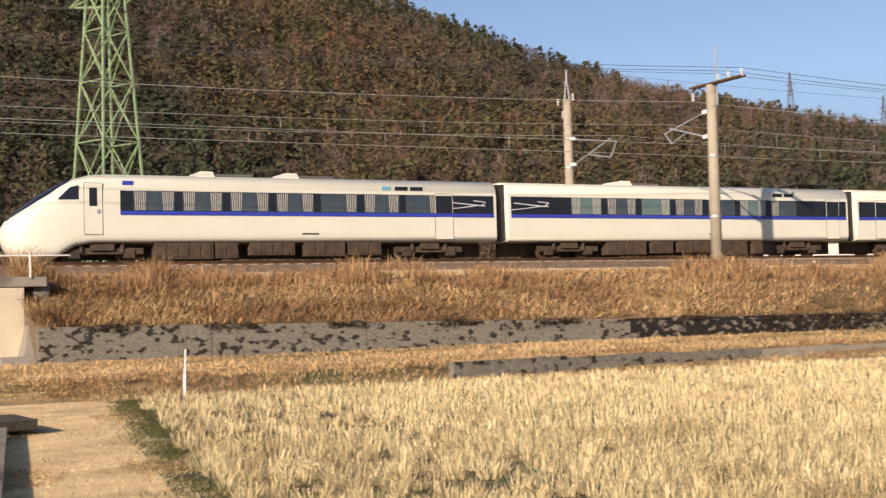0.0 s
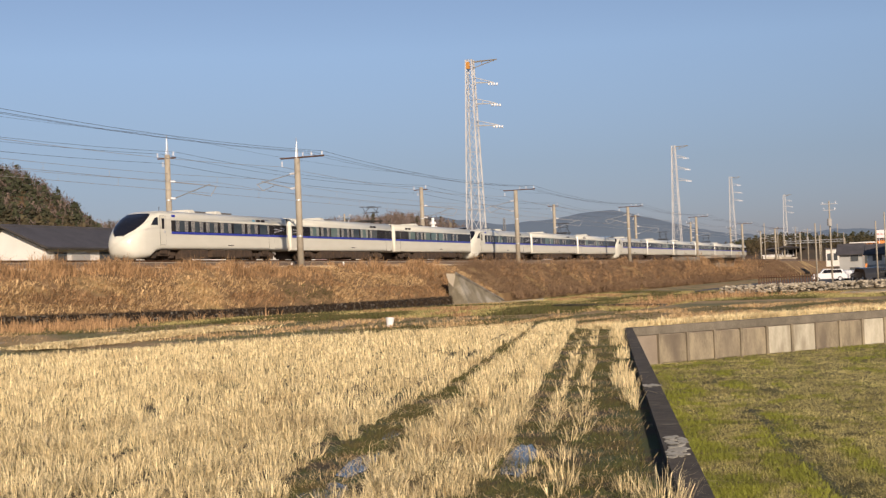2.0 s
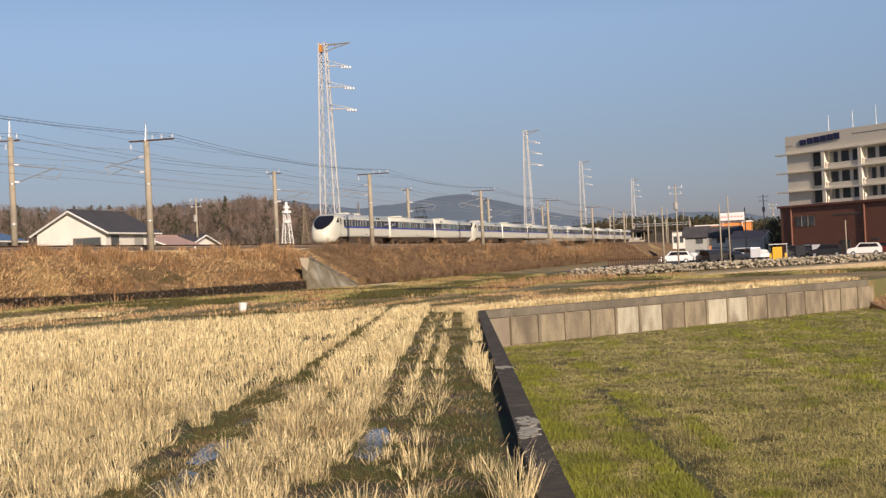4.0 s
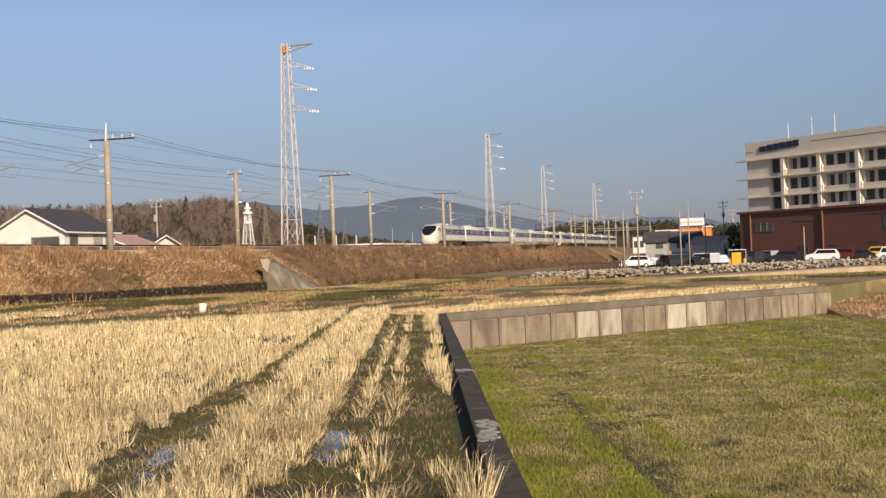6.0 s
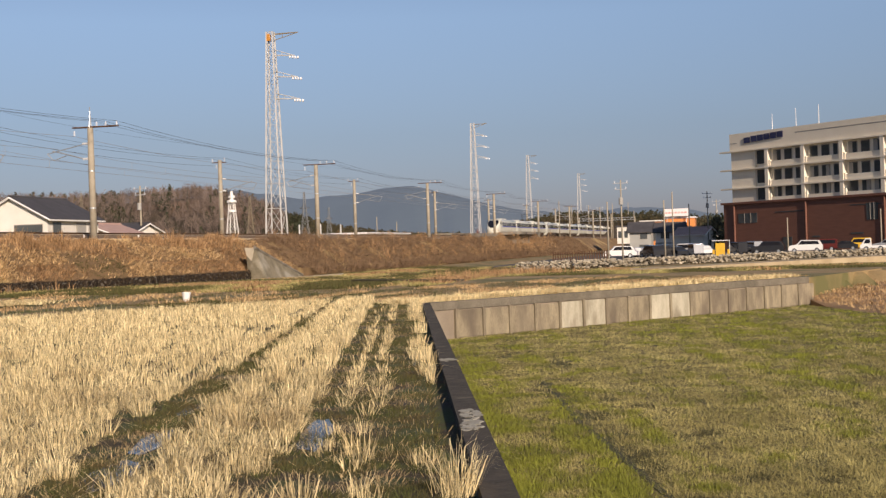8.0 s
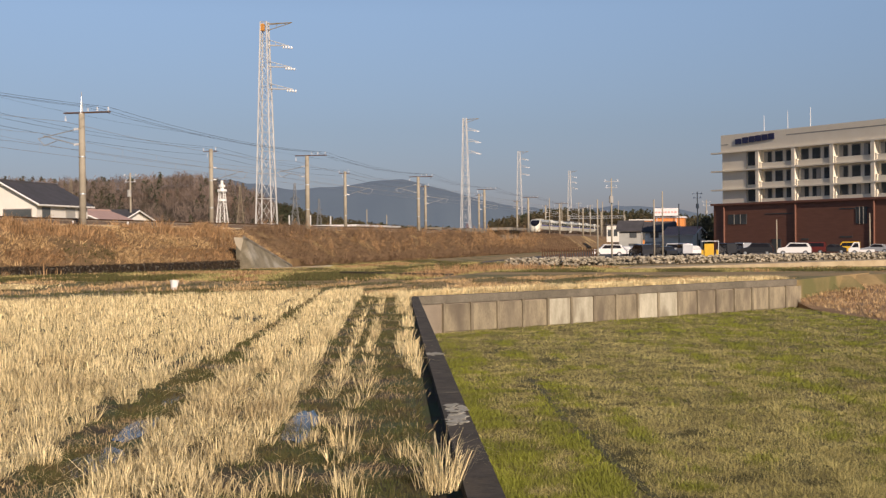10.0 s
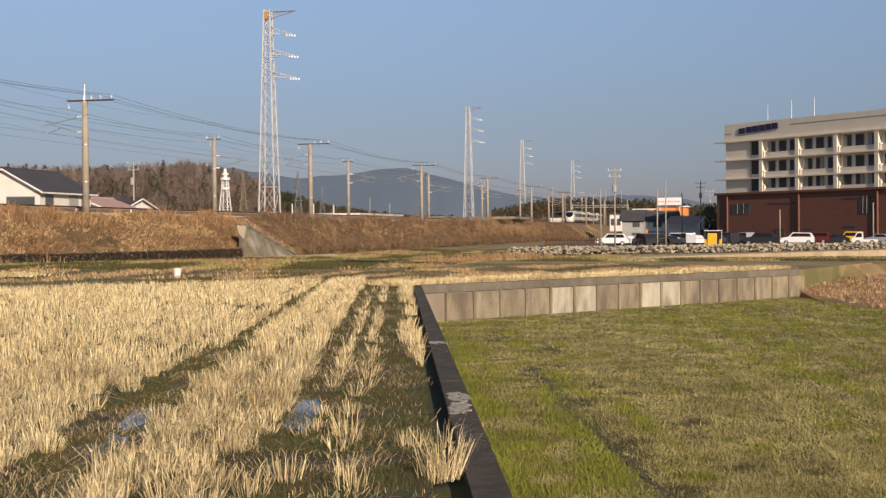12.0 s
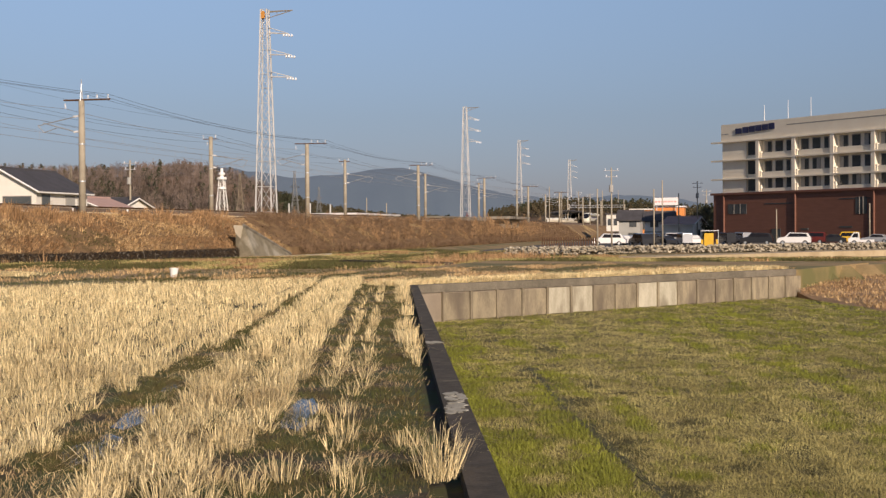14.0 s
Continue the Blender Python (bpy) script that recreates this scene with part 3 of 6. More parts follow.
def build_retaining_wall():
    wall = tagged(long_box("retaining_wall", WALL_A, WALL_B, 0.2, -1.1, -0.16, M["wall_brown"]), "stained concrete retaining wall with raised posts and panels", "wall", kind="structure")
    long_box("coping", WALL_A - (WALL_B - WALL_A).normalized() * 0.1, WALL_B, 0.28, -0.159, 0.05, M["coping"], wall)
    d = (WALL_B - WALL_A).normalized()
    n = Vector((d.y, -d.x))
    turn = math.atan2(d.y, d.x)
    length = (WALL_B - WALL_A).length
    posts, panel, pale = box_mesh("post", 0.085, 0.10, 0.79, M["panel"], 0.01), box_mesh("panel", 0.895, 0.05, 0.71, M["panel"], 0.008), box_mesh("panel", 0.895, 0.05, 0.73, M["panel_pale"], 0.008)
    k = 0
    x = 0.9
    while x < length - 0.2:
        for name, me, dx, out in (("post", posts, 0, 0.14), ("panel", pale if k in (4, 5, 8, 9) else panel, 0.49, 0.12)):
            p = WALL_A + d * (x + dx) + n * out
            ob = put(name, me, wall, p.x, p.y, -0.55 + random.uniform(-0.01, 0.01))
            ob.rotation_euler.z = turn
        x += 0.985
        k += 1


M["wall_brown"] = mat("brown_wall", (0.33, 0.27, 0.2), (0.22, 0.18, 0.13), 1, 0.9, bump=0.3)
M["coping"] = mat("grey_coping", (0.22, 0.19, 0.14), (0.12, 0.105, 0.075), 1.6, 0.9, bump=0.4, fine=22)
build_retaining_wall()

# lichen on the dividing wall
def lichen_patch(s, w, seed):
    """A crust of many small ragged flakes."""
    rng = random.Random(seed)
    v, f = [], []
    for _ in range(26):
        u, q, r = rng.gauss(0, w * 0.5), rng.uniform(-0.085, 0.085), rng.uniform(0.012, 0.05)
        cx, cy = field_xy(s + u, q)
        i, n = len(v), 9
        for z in (0.049, 0.054 + rng.uniform(0, 0.004)):
            for k in range(n):
                e = r * rng.uniform(0.55, 1.2)
                v.append((cx + 1.7 * e * math.cos(6.283 * k / n), cy + e * math.sin(6.283 * k / n), z))
        f.append(tuple(range(i + n, i + 2 * n)))
        f += [(i + k, i + (k + 1) % n, i + n + (k + 1) % n, i + n + k) for k in range(n)]
    tagged(raw("lichen_patch", v, f, M["lichen"]), "pale lichen crust on the dividing wall", "lichen", kind="stuff")


for s, w in ((10.9, 0.3), (10.2, 0.34), (16.4, 0.2)):
    lichen_patch(s, w, int(s * 10))


def puddle(cx, cy, a, b, seed):
    rng = random.Random(seed)
    pts = []
    for t in np.linspace(0, 2 * math.pi, 19)[:-1]:
        k = rng.uniform(0.85, 1.1)
        u, w = a * k * math.cos(t), b * k * math.sin(t)
        pts.append((cx + SD.x * u + SN.x * w, cy + SD.y * u + SN.y * w))
    tagged(slab("puddle", pts, 0.026, 0.01, M["water"]), "still puddle of water in a muddy wheel rut", "puddle", kind="structure")


puddle(10.0, 3.42, 0.95, 0.13, 1)
puddle(8.1, 4.22, 0.6, 0.16, 2)
puddle(9.6, 4.62, 0.7, 0.12, 3)
puddle(11.6, 5.2, 0.5, 0.08, 4)
puddle(16.2, 2.9 + 1.3, 0.5, 0.1, 5)


def blades(places, material, name, label, category, seed=1, droop=0.3, plain=False):
    """Many thin tapered blades in one mesh. Each place: x, y, z, height, spread, width, count, lean. plain: one triangle a blade."""
    rng = np.random.default_rng(seed)
    P = np.array(places, dtype=float)
    x, y, z, h, spread, width, _, lean = np.repeat(P, P[:, 6].astype(int), axis=0).T
    c = len(x)
    ang = rng.uniform(0, 2 * np.pi, c)
    rad = spread * 0.35 * np.sqrt(rng.uniform(0, 1, c))
    hh = h * rng.uniform(0.5, 1.15, c)
    bx, by = x + rad * np.cos(ang), y + rad * np.sin(ang)
    la = ang + rng.normal(0, 0.7, c)
    lv = hh * np.abs(rng.normal(1, 0.6, c)) * lean
    face = rng.uniform(0, np.pi, c)
    w = width * rng.uniform(0.7, 1.3, c)
    wx, wy = np.cos(face) * w, np.sin(face) * w
    lb = la + rng.normal(0, 0.5, c)
    mx, my = bx + 0.35 * lv * np.cos(la), by + 0.35 * lv * np.sin(la)
    tx, ty = mx + 0.65 * lv * np.cos(lb), my + 0.65 * lv * np.sin(lb)
    mz, tz = z + hh * 0.62, z + hh * (1 - droop * np.minimum(1.6, lv / hh))
    low = [np.stack([bx - wx, by - wy, z - 0.02], 1), np.stack([bx + wx, by + wy, z - 0.02], 1)]
    tip = np.stack([tx, ty, tz], 1)
    if plain:
        V, k, faces = np.stack(low + [tip], 1).reshape(-1, 3), 3, ((0, 1, 2),)
    else:
        mid = [np.stack([mx - wx * 0.8, my - wy * 0.8, mz], 1), np.stack([mx + wx * 0.8, my + wy * 0.8, mz], 1)]
        V, k, faces = np.stack(low + mid + [tip], 1).reshape(-1, 3), 5, ((0, 1, 3), (0, 3, 2), (2, 3, 4))
    i = k * np.arange(c)[:, None]
    F = np.concatenate([i + f for f in faces], 1).reshape(-1, 3)
    me = bpy.data.meshes.new(name)
    me.vertices.add(len(V))
    me.vertices.foreach_set("co", V.astype(np.float32).ravel())
    me.loops.add(F.size)
    me.loops.foreach_set("vertex_index", F.astype(np.int32).ravel())
    me.polygons.add(len(F))
    me.polygons.foreach_set("loop_start", np.arange(0, F.size, 3, dtype=np.int32))
    me.update(calc_edges=True)
    me.materials.append(material)
    return tagged(new(name, me), label, category, kind="stuff")


def build_stubble():
    rng = random.Random(5)
    big, near, litter, moss, clods = [], [], [], [], []
    # two thin rows, a double band with a faint gap in it, then the closed field
    rows = [0.82, 1.10] + [1.50, 1.66, 1.86, 2.04, 2.18, 2.34, 2.78] + list(np.arange(2.98, 30, 0.28))
    for q in rows:
        s = 4.0
        while s < 40:
            s += rng.uniform(0.17, 0.29)
            wander = 0.07 * noise.noise((s * 0.35, q * 2.0, 14))
            x, y = field_xy(s, q + wander + rng.gauss(0, 0.035))
            if not inside(x, y, RICE) or x < 2:
                continue
            d = math.hypot(x, y)
            keep = 0.97
            if q < 1.2:
                keep = (0.72 if s > 12.2 else 0.07) * (0.35 if s > 23 else 1)
            elif q == 1.86:
                keep = 0.35
            elif q in (2.34, 2.78):
                keep = 0.7 if s > 16 else 0.1
            elif q < 2.6:
                keep = 0.93 if s > 8.4 or q > 1.7 else 0.45
            elif q < 3.1:
                keep = 0.75
            # thin, weedy corner beside the path
            side_left = x - (3.0 + (y - 10.8) * 0.194)
            if side_left < 0.4:
                continue
            if side_left < 3.2:
                keep *= 0.66
            thin = noise.noise((x * 1.1, y * 1.1, 2)) + 0.5 * noise.noise((x * 0.4, y * 0.4, 5))
            if rng.random() > keep or thin < -0.72 and d > 12:
                continue
            h = 0.205 * (0.8 if q < 1.2 else 1) * rng.uniform(0.6, 1.2) * (1 + 0.35 * noise.noise((x * 0.7, y * 0.7, 8)))
            if d < 15:
                near.append((x, y, 0.02, h, 0.15 if q < 1.2 else 0.24, 0.0025, 24 if q < 1.2 else 66, 0.85))
            elif d < 24:
                big.append((x, y, 0.02, h * 0.95, 0.14 if q < 1.2 else 0.26, 0.0034, 14 if q < 1.2 else 26, 0.65))
            else:
                big.append((x, y, 0.02, h * 0.9, 0.14 if q < 1.2 else 0.28, 0.0055, 9 if q < 1.2 else 15, 0.62))
            if d < 18:
                litter.append((x, y, 0.03, 0.04, 0.6, 0.0026, 6 if q > 1.2 else 2, 2.6))
    blades(near, M["straw"], "rice_stubble", "pale straw rice stubble in rows, close by", "stubble", 3, droop=0.56)
    blades(big, M["straw"], "rice_stubble", "pale straw rice stubble in rows", "stubble", 4, droop=0.45)
    # ragged tufts beside the dividing wall, and along its far part
    tufts = []
    for s, q, h, c in ((7.48, 0.22, 0.40, 120), (7.40, 0.28, 0.26, 60), (8.5, 0.42, 0.18, 45), (9.05, 0.86, 0.24, 55), (7.37, 1.16, 0.22, 55), (7.1, 0.75, 0.18, 45), (10.0, 0.98, 0.16, 28), (6.95, 1.3, 0.24, 60)):
        x, y = field_xy(s, q)
        tufts.append((x, y, 0.02, h, 0.30, 0.0019, c, 0.6))
    for _ in range(100):
        s, q = rng.uniform(14, 34), rng.uniform(0.2, 0.42)
        if noise.noise((s * 0.5, 7, 1)) > 0.0 or abs(s - 17.3) < 0.5:
            x, y = field_xy(s, q)
            tufts.append((x, y, 0.0, rng.uniform(0.15, 0.3), 0.2, 0.004, 26, 0.5))
    blades(tufts, M["straw"], "straw_tufts", "ragged pale straw tufts beside the wall", "grass", 5, droop=0.45)
    # moss, weeds and fallen straw between the rows
    for _ in range(26000):
        s, q = 4 + 32 * rng.random() ** 1.6, rng.uniform(0.12, 1.5)
        u = rng.random()
        if u < 0.36:
            q = 2.6 + rng.gauss(0, 0.17)
        elif u < 0.44:
            q = 1.86 + rng.gauss(0, 0.09)
        x, y = field_xy(s, q)
        if math.hypot(x, y) < 5 or not inside(x, y, RICE):
            continue
        wet = noise.noise((x * 1.2, y * 1.2, 9)) + 0.4 * noise.noise((x * 4, y * 4, 9))
        if wet > -0.1:
            moss.append((x, y, 0.02, rng.uniform(0.015, 0.06), 0.24, 0.0036, 13, 0.9))
        if wet < 0.1 and rng.random() < 0.2:
            litter.append((x, y, 0.03, rng.uniform(0.03, 0.06), 0.45, 0.0020, 5, 2.6))
    # a weedy green seam along the path side of the field
    for _ in range(1500):
        y = rng.uniform(9.5, 23)
        x = 3.0 + (y - 10.8) * 0.194 + 0.30 + rng.gauss(0, 0.16 if rng.random() < 0.75 else 0.8)
        if noise.noise((x * 1.5, y * 0.8, 6)) > -0.25:
            moss.append((x, y, 0.03, rng.uniform(0.03, 0.09), 0.4, 0.004, 9, 0.9))
    # brown clods and withered clumps in the thin corner
    for _ in range(420):
        y = rng.uniform(10, 23)
        x = 3.0 + (y - 10.8) * 0.194 + 0.5 + abs(rng.gauss(0, 1.7))
        clods.append((x, y, 0.02, rng.uniform(0.06, 0.14), 0.26, 0.006, 34, 1.0))
    blades(clods, M["clod"], "withered_clumps", "grey-brown withered clumps in the thin stubble", "weeds", 26, plain=True)
    blades(litter, M["litter"], "straw_litter", "loose brown straw fallen between the rows", "straw", 16, droop=0.3)
    blades(moss, M["weed"], "moss_and_weeds", "low green weeds between the stubble rows", "weeds", 6, plain=True)


build_stubble()


def build_green_grass():
    """Grass in streaks along the old ploughing, denser towards the near end."""
    rng = random.Random(8)
    green, bright, dry, dark = [], [], [], []
    while len(green) + len(bright) + len(dry) + len(dark) < 62000:
        r, az = 10.5 * math.exp(rng.random() * 1.62), radians(rng.uniform(-8, 15.5))
        x, y = r * math.cos(az), r * math.sin(az)
        if not inside(x, y, GREEN):
            continue
        s, q = (x + 14.0) * SD.x + (y + 4.22) * SD.y - 15, (x + 14.0) * SN.x + (y + 4.22) * SN.y
        streak = 0.55 * noise.noise((s * 0.10, q * 1.2, 4)) + 0.95 * noise.noise((s * 0.6, q * 2.2, 7)) + 0.85 * noise.noise((s * 2.0, q * 3.0, 1))
        lush = math.exp(q / 0.9) * 0.8 + (0.2 if q < -5.8 else 0) - 0.22 * math.exp(-((q + 3.6) / 1.9) ** 2)
        v = streak + lush + rng.gauss(0, 0.17)
        if abs(q + 1.83) < rng.uniform(0.03, 0.13) and s < 22.6:
            continue
        w = 0.0036 + 0.00026 * r
        rake = math.exp(-((q + 5.07 + 0.149 * (s - 20)) / 0.2) ** 2) + 0.8 * math.exp(-((q + 8.0 + 0.149 * (s - 20)) / 0.22) ** 2)
        if rake * rng.random() > 0.38:
            dry.append((x, y, -0.93, rng.uniform(0.04, 0.10), 0.3, w * 0.9, 7, 2.0))
        elif v > 0.52:
            bright.append((x, y, -0.93, rng.uniform(0.03, 0.085), 0.22, w, 8, 1.0))
        elif v > 0.12:
            green.append((x, y, -0.93, rng.uniform(0.025, 0.075), 0.22, w, 7, 1.1))
        elif v < -0.62 and -2.6 < q < -0.7 or v < -0.95:
            dark.append((x, y, -0.93, rng.uniform(0.02, 0.06), 0.25, w, 6, 1.0))
        else:
            dry.append((x, y, -0.93, rng.uniform(0.03, 0.075), 0.25, w * 0.8, 6, 2.0))
    blades(green, M["grass_green"], "short_grass", "short olive green winter grass", "grass", 7, plain=True)
    blades(bright, M["grass_bright"], "lush_grass", "brighter yellow-green grass in streaks", "grass", 17, plain=True)
    blades(dark, M["grass_dark"], "dark_weeds", "dark brown-green withered weeds in patches", "weeds", 18, plain=True)
    blades(dry, M["grass_pale"], "dead_grass", "flattened pale dead grass in the fallow field", "grass", 8, plain=True)


M["grass_bright"] = mat("lush_grass", (0.255, 0.27, 0.032), (0.17, 0.185, 0.023), 0.8, 0.8, bump=0, island=0.3)
M["grass_dark"] = mat("withered_weed", (0.085, 0.08, 0.03), (0.06, 0.055, 0.024), 0.8, 0.9, bump=0, island=0.3)
M["rut"] = mat("rut_soil", (0.075, 0.075, 0.03), (0.05, 0.05, 0.02), 3, 0.95, bump=0.6)
M["grass_green"] = mat("fresh_grass", (0.225, 0.225, 0.04), (0.13, 0.135, 0.024), 0.8, 0.8, bump=0, island=0.3)
M["grass_pale"] = mat("dead_grass", (0.49, 0.425, 0.165), (0.28, 0.24, 0.085), 0.8, 0.9, bump=0, island=0.3)
build_green_grass()
# wheel rut across the fallow field
RUT = [(23.0, 3.72), (20.2, 2.98), (17.6, 2.36), (16.0, 1.86), (14.7, 1.5), (12.3, 0.8), (7.0, -0.6)]
for off, w in ((0.0, 0.045),):
    left = [(x, y + off + w) for x, y in RUT]
    right = [(x, y + off - w) for x, y in reversed(RUT)]
    tagged(slab("wheel_rut", left + right, -0.922, 0.02, M["rut"]), "dark damp wheel rut in the fallow field", "rut", kind="structure")


M["brush"] = mat("dead_brush", (0.235, 0.15, 0.085), (0.15, 0.095, 0.055), 1.0, 0.95, bump=0, island=0.35)


def build_bank_plants():
    rng = random.Random(12)
    reed, dry, low, pale, band = [], [], [], [], []
    for _ in range(20000):
        x = 7.4 + 235 * rng.random() ** 1.6
        y = rng.uniform(40.25, 45.6)
        k = (y - 40.2) / 4.2
        wt = wall_top(x)
        z = wt + (2.75 - wt) * min(1, k)
        if x < 20 and y > 44.9:
            continue
        n = noise.noise((x * 0.12, y * 0.5, 6))
        far = 1 + x / 130
        green = noise.noise((x * 0.11, y * 0.35, 15))
        if y < 42.9 and 24 < x < 105 and rng.random() < 0.75:
            h = rng.uniform(0.12, 0.36)
            (low if green > 0.3 else reed if n > 0.1 else dry).append((x, y, z, h, 0.7, 0.012 * far, 9, 1.5))
        elif y > 43.2 and n < -0.15 and x > 20:
            dry.append((x, y, z, rng.uniform(0.1, 0.3), 0.6, 0.012 * far, 8, 1.0))
        elif y > 43.2:
            reed.append((x, y, z, rng.uniform(0.3, 0.85) * (0.45 + 1.5 * max(0.0, 0.25 + noise.noise((x * 0.45, y * 0.3, 16)))), 0.6, 0.010 * far, 9, 0.55))
        elif n < 0.1:
            dry.append((x, y, z, rng.uniform(0.15, 0.4), 0.7, 0.011 * far, 9, 1.5))
        else:
            reed.append((x, y, z, rng.uniform(0.2, 0.45), 0.7, 0.011 * far, 9, 1.4))
    for _ in range(11000):
        x = 3.0 + 120 * rng.random() ** 1.5
        y = rng.uniform(24.2 + 0.13 * max(0, x - 12), 39.9) if x < 34 else rng.uniform(14, 39.9)
        if x > 34 and inside(x, y, RICE):
            continue
        n = noise.noise((x * 0.1, y * 0.3, 8))
        (dry if n > (-0.1 if x < 28 else 0.16) else low).append((x, y, ground_z(x, y), rng.uniform(0.04, 0.18), 0.6, 0.008 * (1 + x / 90), 8, 1.1))
    # bands of grass between the bank, the track and the far end of the fields
    for _ in range(30000):
        x = 50 + 100 * rng.random() ** 1.2
        y = rng.uniform(-8, 40.4) if x > 62 else rng.uniform(12, 40)
        if inside(x, y, RICE) or inside(x, y, BEHIND) or x < 66 and y < 8 or x > 121 and y < 23:
            continue
        n = noise.noise((x * 0.05, (y - 0.12 * x) * 0.22, 18)) + 0.3 * noise.noise((x * 0.3, y * 0.5, 3))
        ahead = noise.noise((x * 0.03, (y - 0.12 * x) * 0.5, 28))
        if ahead > 0.5 or 103 < x < 116 and y > 36.5:
            continue
        (low if n > -0.06 else band if n > -0.34 else reed).append((x, y, ground_z(x, y), rng.uniform(0.06, 0.22), 1.0, 0.012 * (1 + x / 110), 7, 1.0))
    for _ in range(1400):
        x = rng.uniform(117, 262)
        reed.append((x, rng.uniform(39.3, 40.6), wall_top(x) - rng.uniform(0, 0.6), rng.uniform(0.3, 0.7), 0.8, 0.03, 9, 0.7))
    for _ in range(3200):
        x, y = rng.uniform(205, 330), rng.uniform(39.6, 45.4)
        wt = wall_top(x)
        reed.append((x, y, wt + (2.75 - wt) * min(1, (y - 40.2) / 4.2), rng.uniform(0.3, 0.8), 1.2, 0.04, 8, 0.8))
    # brown scrub where the low wall sinks into the bank
    for _ in range(500):
        x = rng.choice([rng.gauss(47, 5), rng.gauss(88, 4)])
        y = rng.gauss(36, 1.4) if x < 70 else rng.gauss(16, 2)
        reed.append((x, y, ground_z(x, y), rng.uniform(0.3, 0.7), 0.6, 0.012, 9, 0.4))
    # grass along the left path and the far edge of the stubble field
    for _ in range(22000):
        y = 8 + 31 * rng.random() ** 1.4
        x = rng.uniform(-0.2 + 0.1 * y, 3.15 + (y - 10.8) * 0.194 + 0.3 * noise.noise((y * 0.9, 3, 3)))
        if math.hypot(x, y) > 6:
            (dry if noise.noise((x * 0.6, y * 0.35, 3)) > 0.12 else pale).append((x, y, ground_z(x, y) + 0.02, rng.uniform(0.02, 0.05), 0.5, 0.0055, 8, 2.6))
    for _ in range(6500):
        x = rng.uniform(2, 34)
        y = rng.uniform(23.4 + 0.15 * max(0, x - 12), 39.8)
        dry.append((x, y, ground_z(x, y), rng.uniform(0.04, 0.12), 0.6, 0.006, 7, 2.0))
    for _ in range(2600):
        x = rng.uniform(4.5, 30)
        y = 23.2 + 0.13 * max(0, x - 12) + abs(rng.gauss(0, 1.6))
        (reed if noise.noise((x * 0.4, y * 0.6, 5)) > 0.15 else dry).append((x, y, ground_z(x, y), rng.uniform(0.05, 0.16), 0.6, 0.007, 8, 1.5))
    for _ in range(5200):
        x, y = rng.uniform(39, 66), rng.uniform(-16, -2)
        if not inside(x, y, GREEN) and y < -1.7 - (x - 47.6) * 0.25:
            (reed if rng.random() < 0.4 else dry).append((x, y, -0.9 + 0.03 * (x - 40), rng.uniform(0.05, 0.14), 0.6, 0.009, 7, 1.4))
    strip_grass = []
    d = (WALL_B - WALL_A).normalized()
    n2 = Vector((-d.y, d.x))
    for _ in range(3400):
        p = WALL_A + d * rng.uniform(-2.5, 20) + n2 * rng.uniform(1.2, 12)
        (dry if noise.noise((p.x * 0.2, p.y * 0.6, 2)) > 0.05 else low).append((p.x, p.y, 0.0, rng.uniform(0.04, 0.13), 0.6, 0.009, 8, 1.4))
    for _ in range(2400):
        p = WALL_A + d * rng.uniform(-0.5, 17.5) + n2 * (0.3 + abs(rng.gauss(0, 0.8)))
        strip_grass.append((p.x, p.y, 0.0, rng.uniform(0.10, 0.24), 0.3, 0.007, 12, 0.55))
    brown = [p for p in reed + dry if p[0] > 113 and p[1] > 39]
    reed, dry = [p for p in reed if p[0] <= 113 or p[1] <= 39], [p for p in dry if p[0] <= 113 or p[1] <= 39]
    blades(brown, M["brush"], "dead_brush", "dull brown dead brush on the railway bank", "brush", 24, plain=True)
    blades(band, M["grass_pale"], "dead_grass", "pale dead grass beyond the stubble field", "grass", 25, plain=True)
    blades(reed, M["reed"], "dry_reeds", "tall reddish brown dry reeds on the railway bank", "reeds", 9)
    blades(dry, M["grass_dry"], "dry_grass", "flattened straw-coloured dry grass", "grass", 10)
    blades(low, M["weed"], "green_weeds", "low green weeds on the bank", "weeds", 11, plain=True)
    blades(pale, M["straw"], "trodden_straw", "pale trodden straw on the path", "straw", 14, plain=True)
    blades(strip_grass, M["straw"], "dry_grass", "pale dry grass above the retaining wall", "grass", 12)


build_bank_plants()


def build_canal_wall():
    """The long dark wall at the toe of the bank, in cast sections."""
    wall = tagged(new("canal_wall"), "dark stained concrete wall along the railway bank", "wall", kind="structure")
    x, k = 7.2, 0
    while x < 104:
        x2 = x + (5.2 if x < 50 else 9.0)
        v = []
        for xx in (x + 0.015, x2 - 0.015):
            zt, zb = wall_top(xx), wall_base(xx) - 0.5
            v += [(xx, 39.86, zb), (xx, 40.12, zb), (xx, 40.12, zt), (xx, 39.9, zt)]
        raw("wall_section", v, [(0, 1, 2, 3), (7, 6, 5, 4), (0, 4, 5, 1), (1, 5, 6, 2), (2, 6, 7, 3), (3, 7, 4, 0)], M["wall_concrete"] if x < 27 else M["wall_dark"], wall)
        x, k = x2, k + 1
    ditch = tagged(new("ditch_wall"), "low grey concrete ditch wall beside the stubble", "wall", kind="structure")
    x = 12.3
    while x < 33:
        x2 = min(33, x + 3.0)
        a, b = Vector((x + 0.01, 23.75 + 0.15 * (x - 12.3))), Vector((x2 - 0.01, 23.75 + 0.15 * (x2 - 12.3)))
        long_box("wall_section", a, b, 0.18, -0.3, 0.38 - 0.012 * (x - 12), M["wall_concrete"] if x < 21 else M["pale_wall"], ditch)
        x = x2


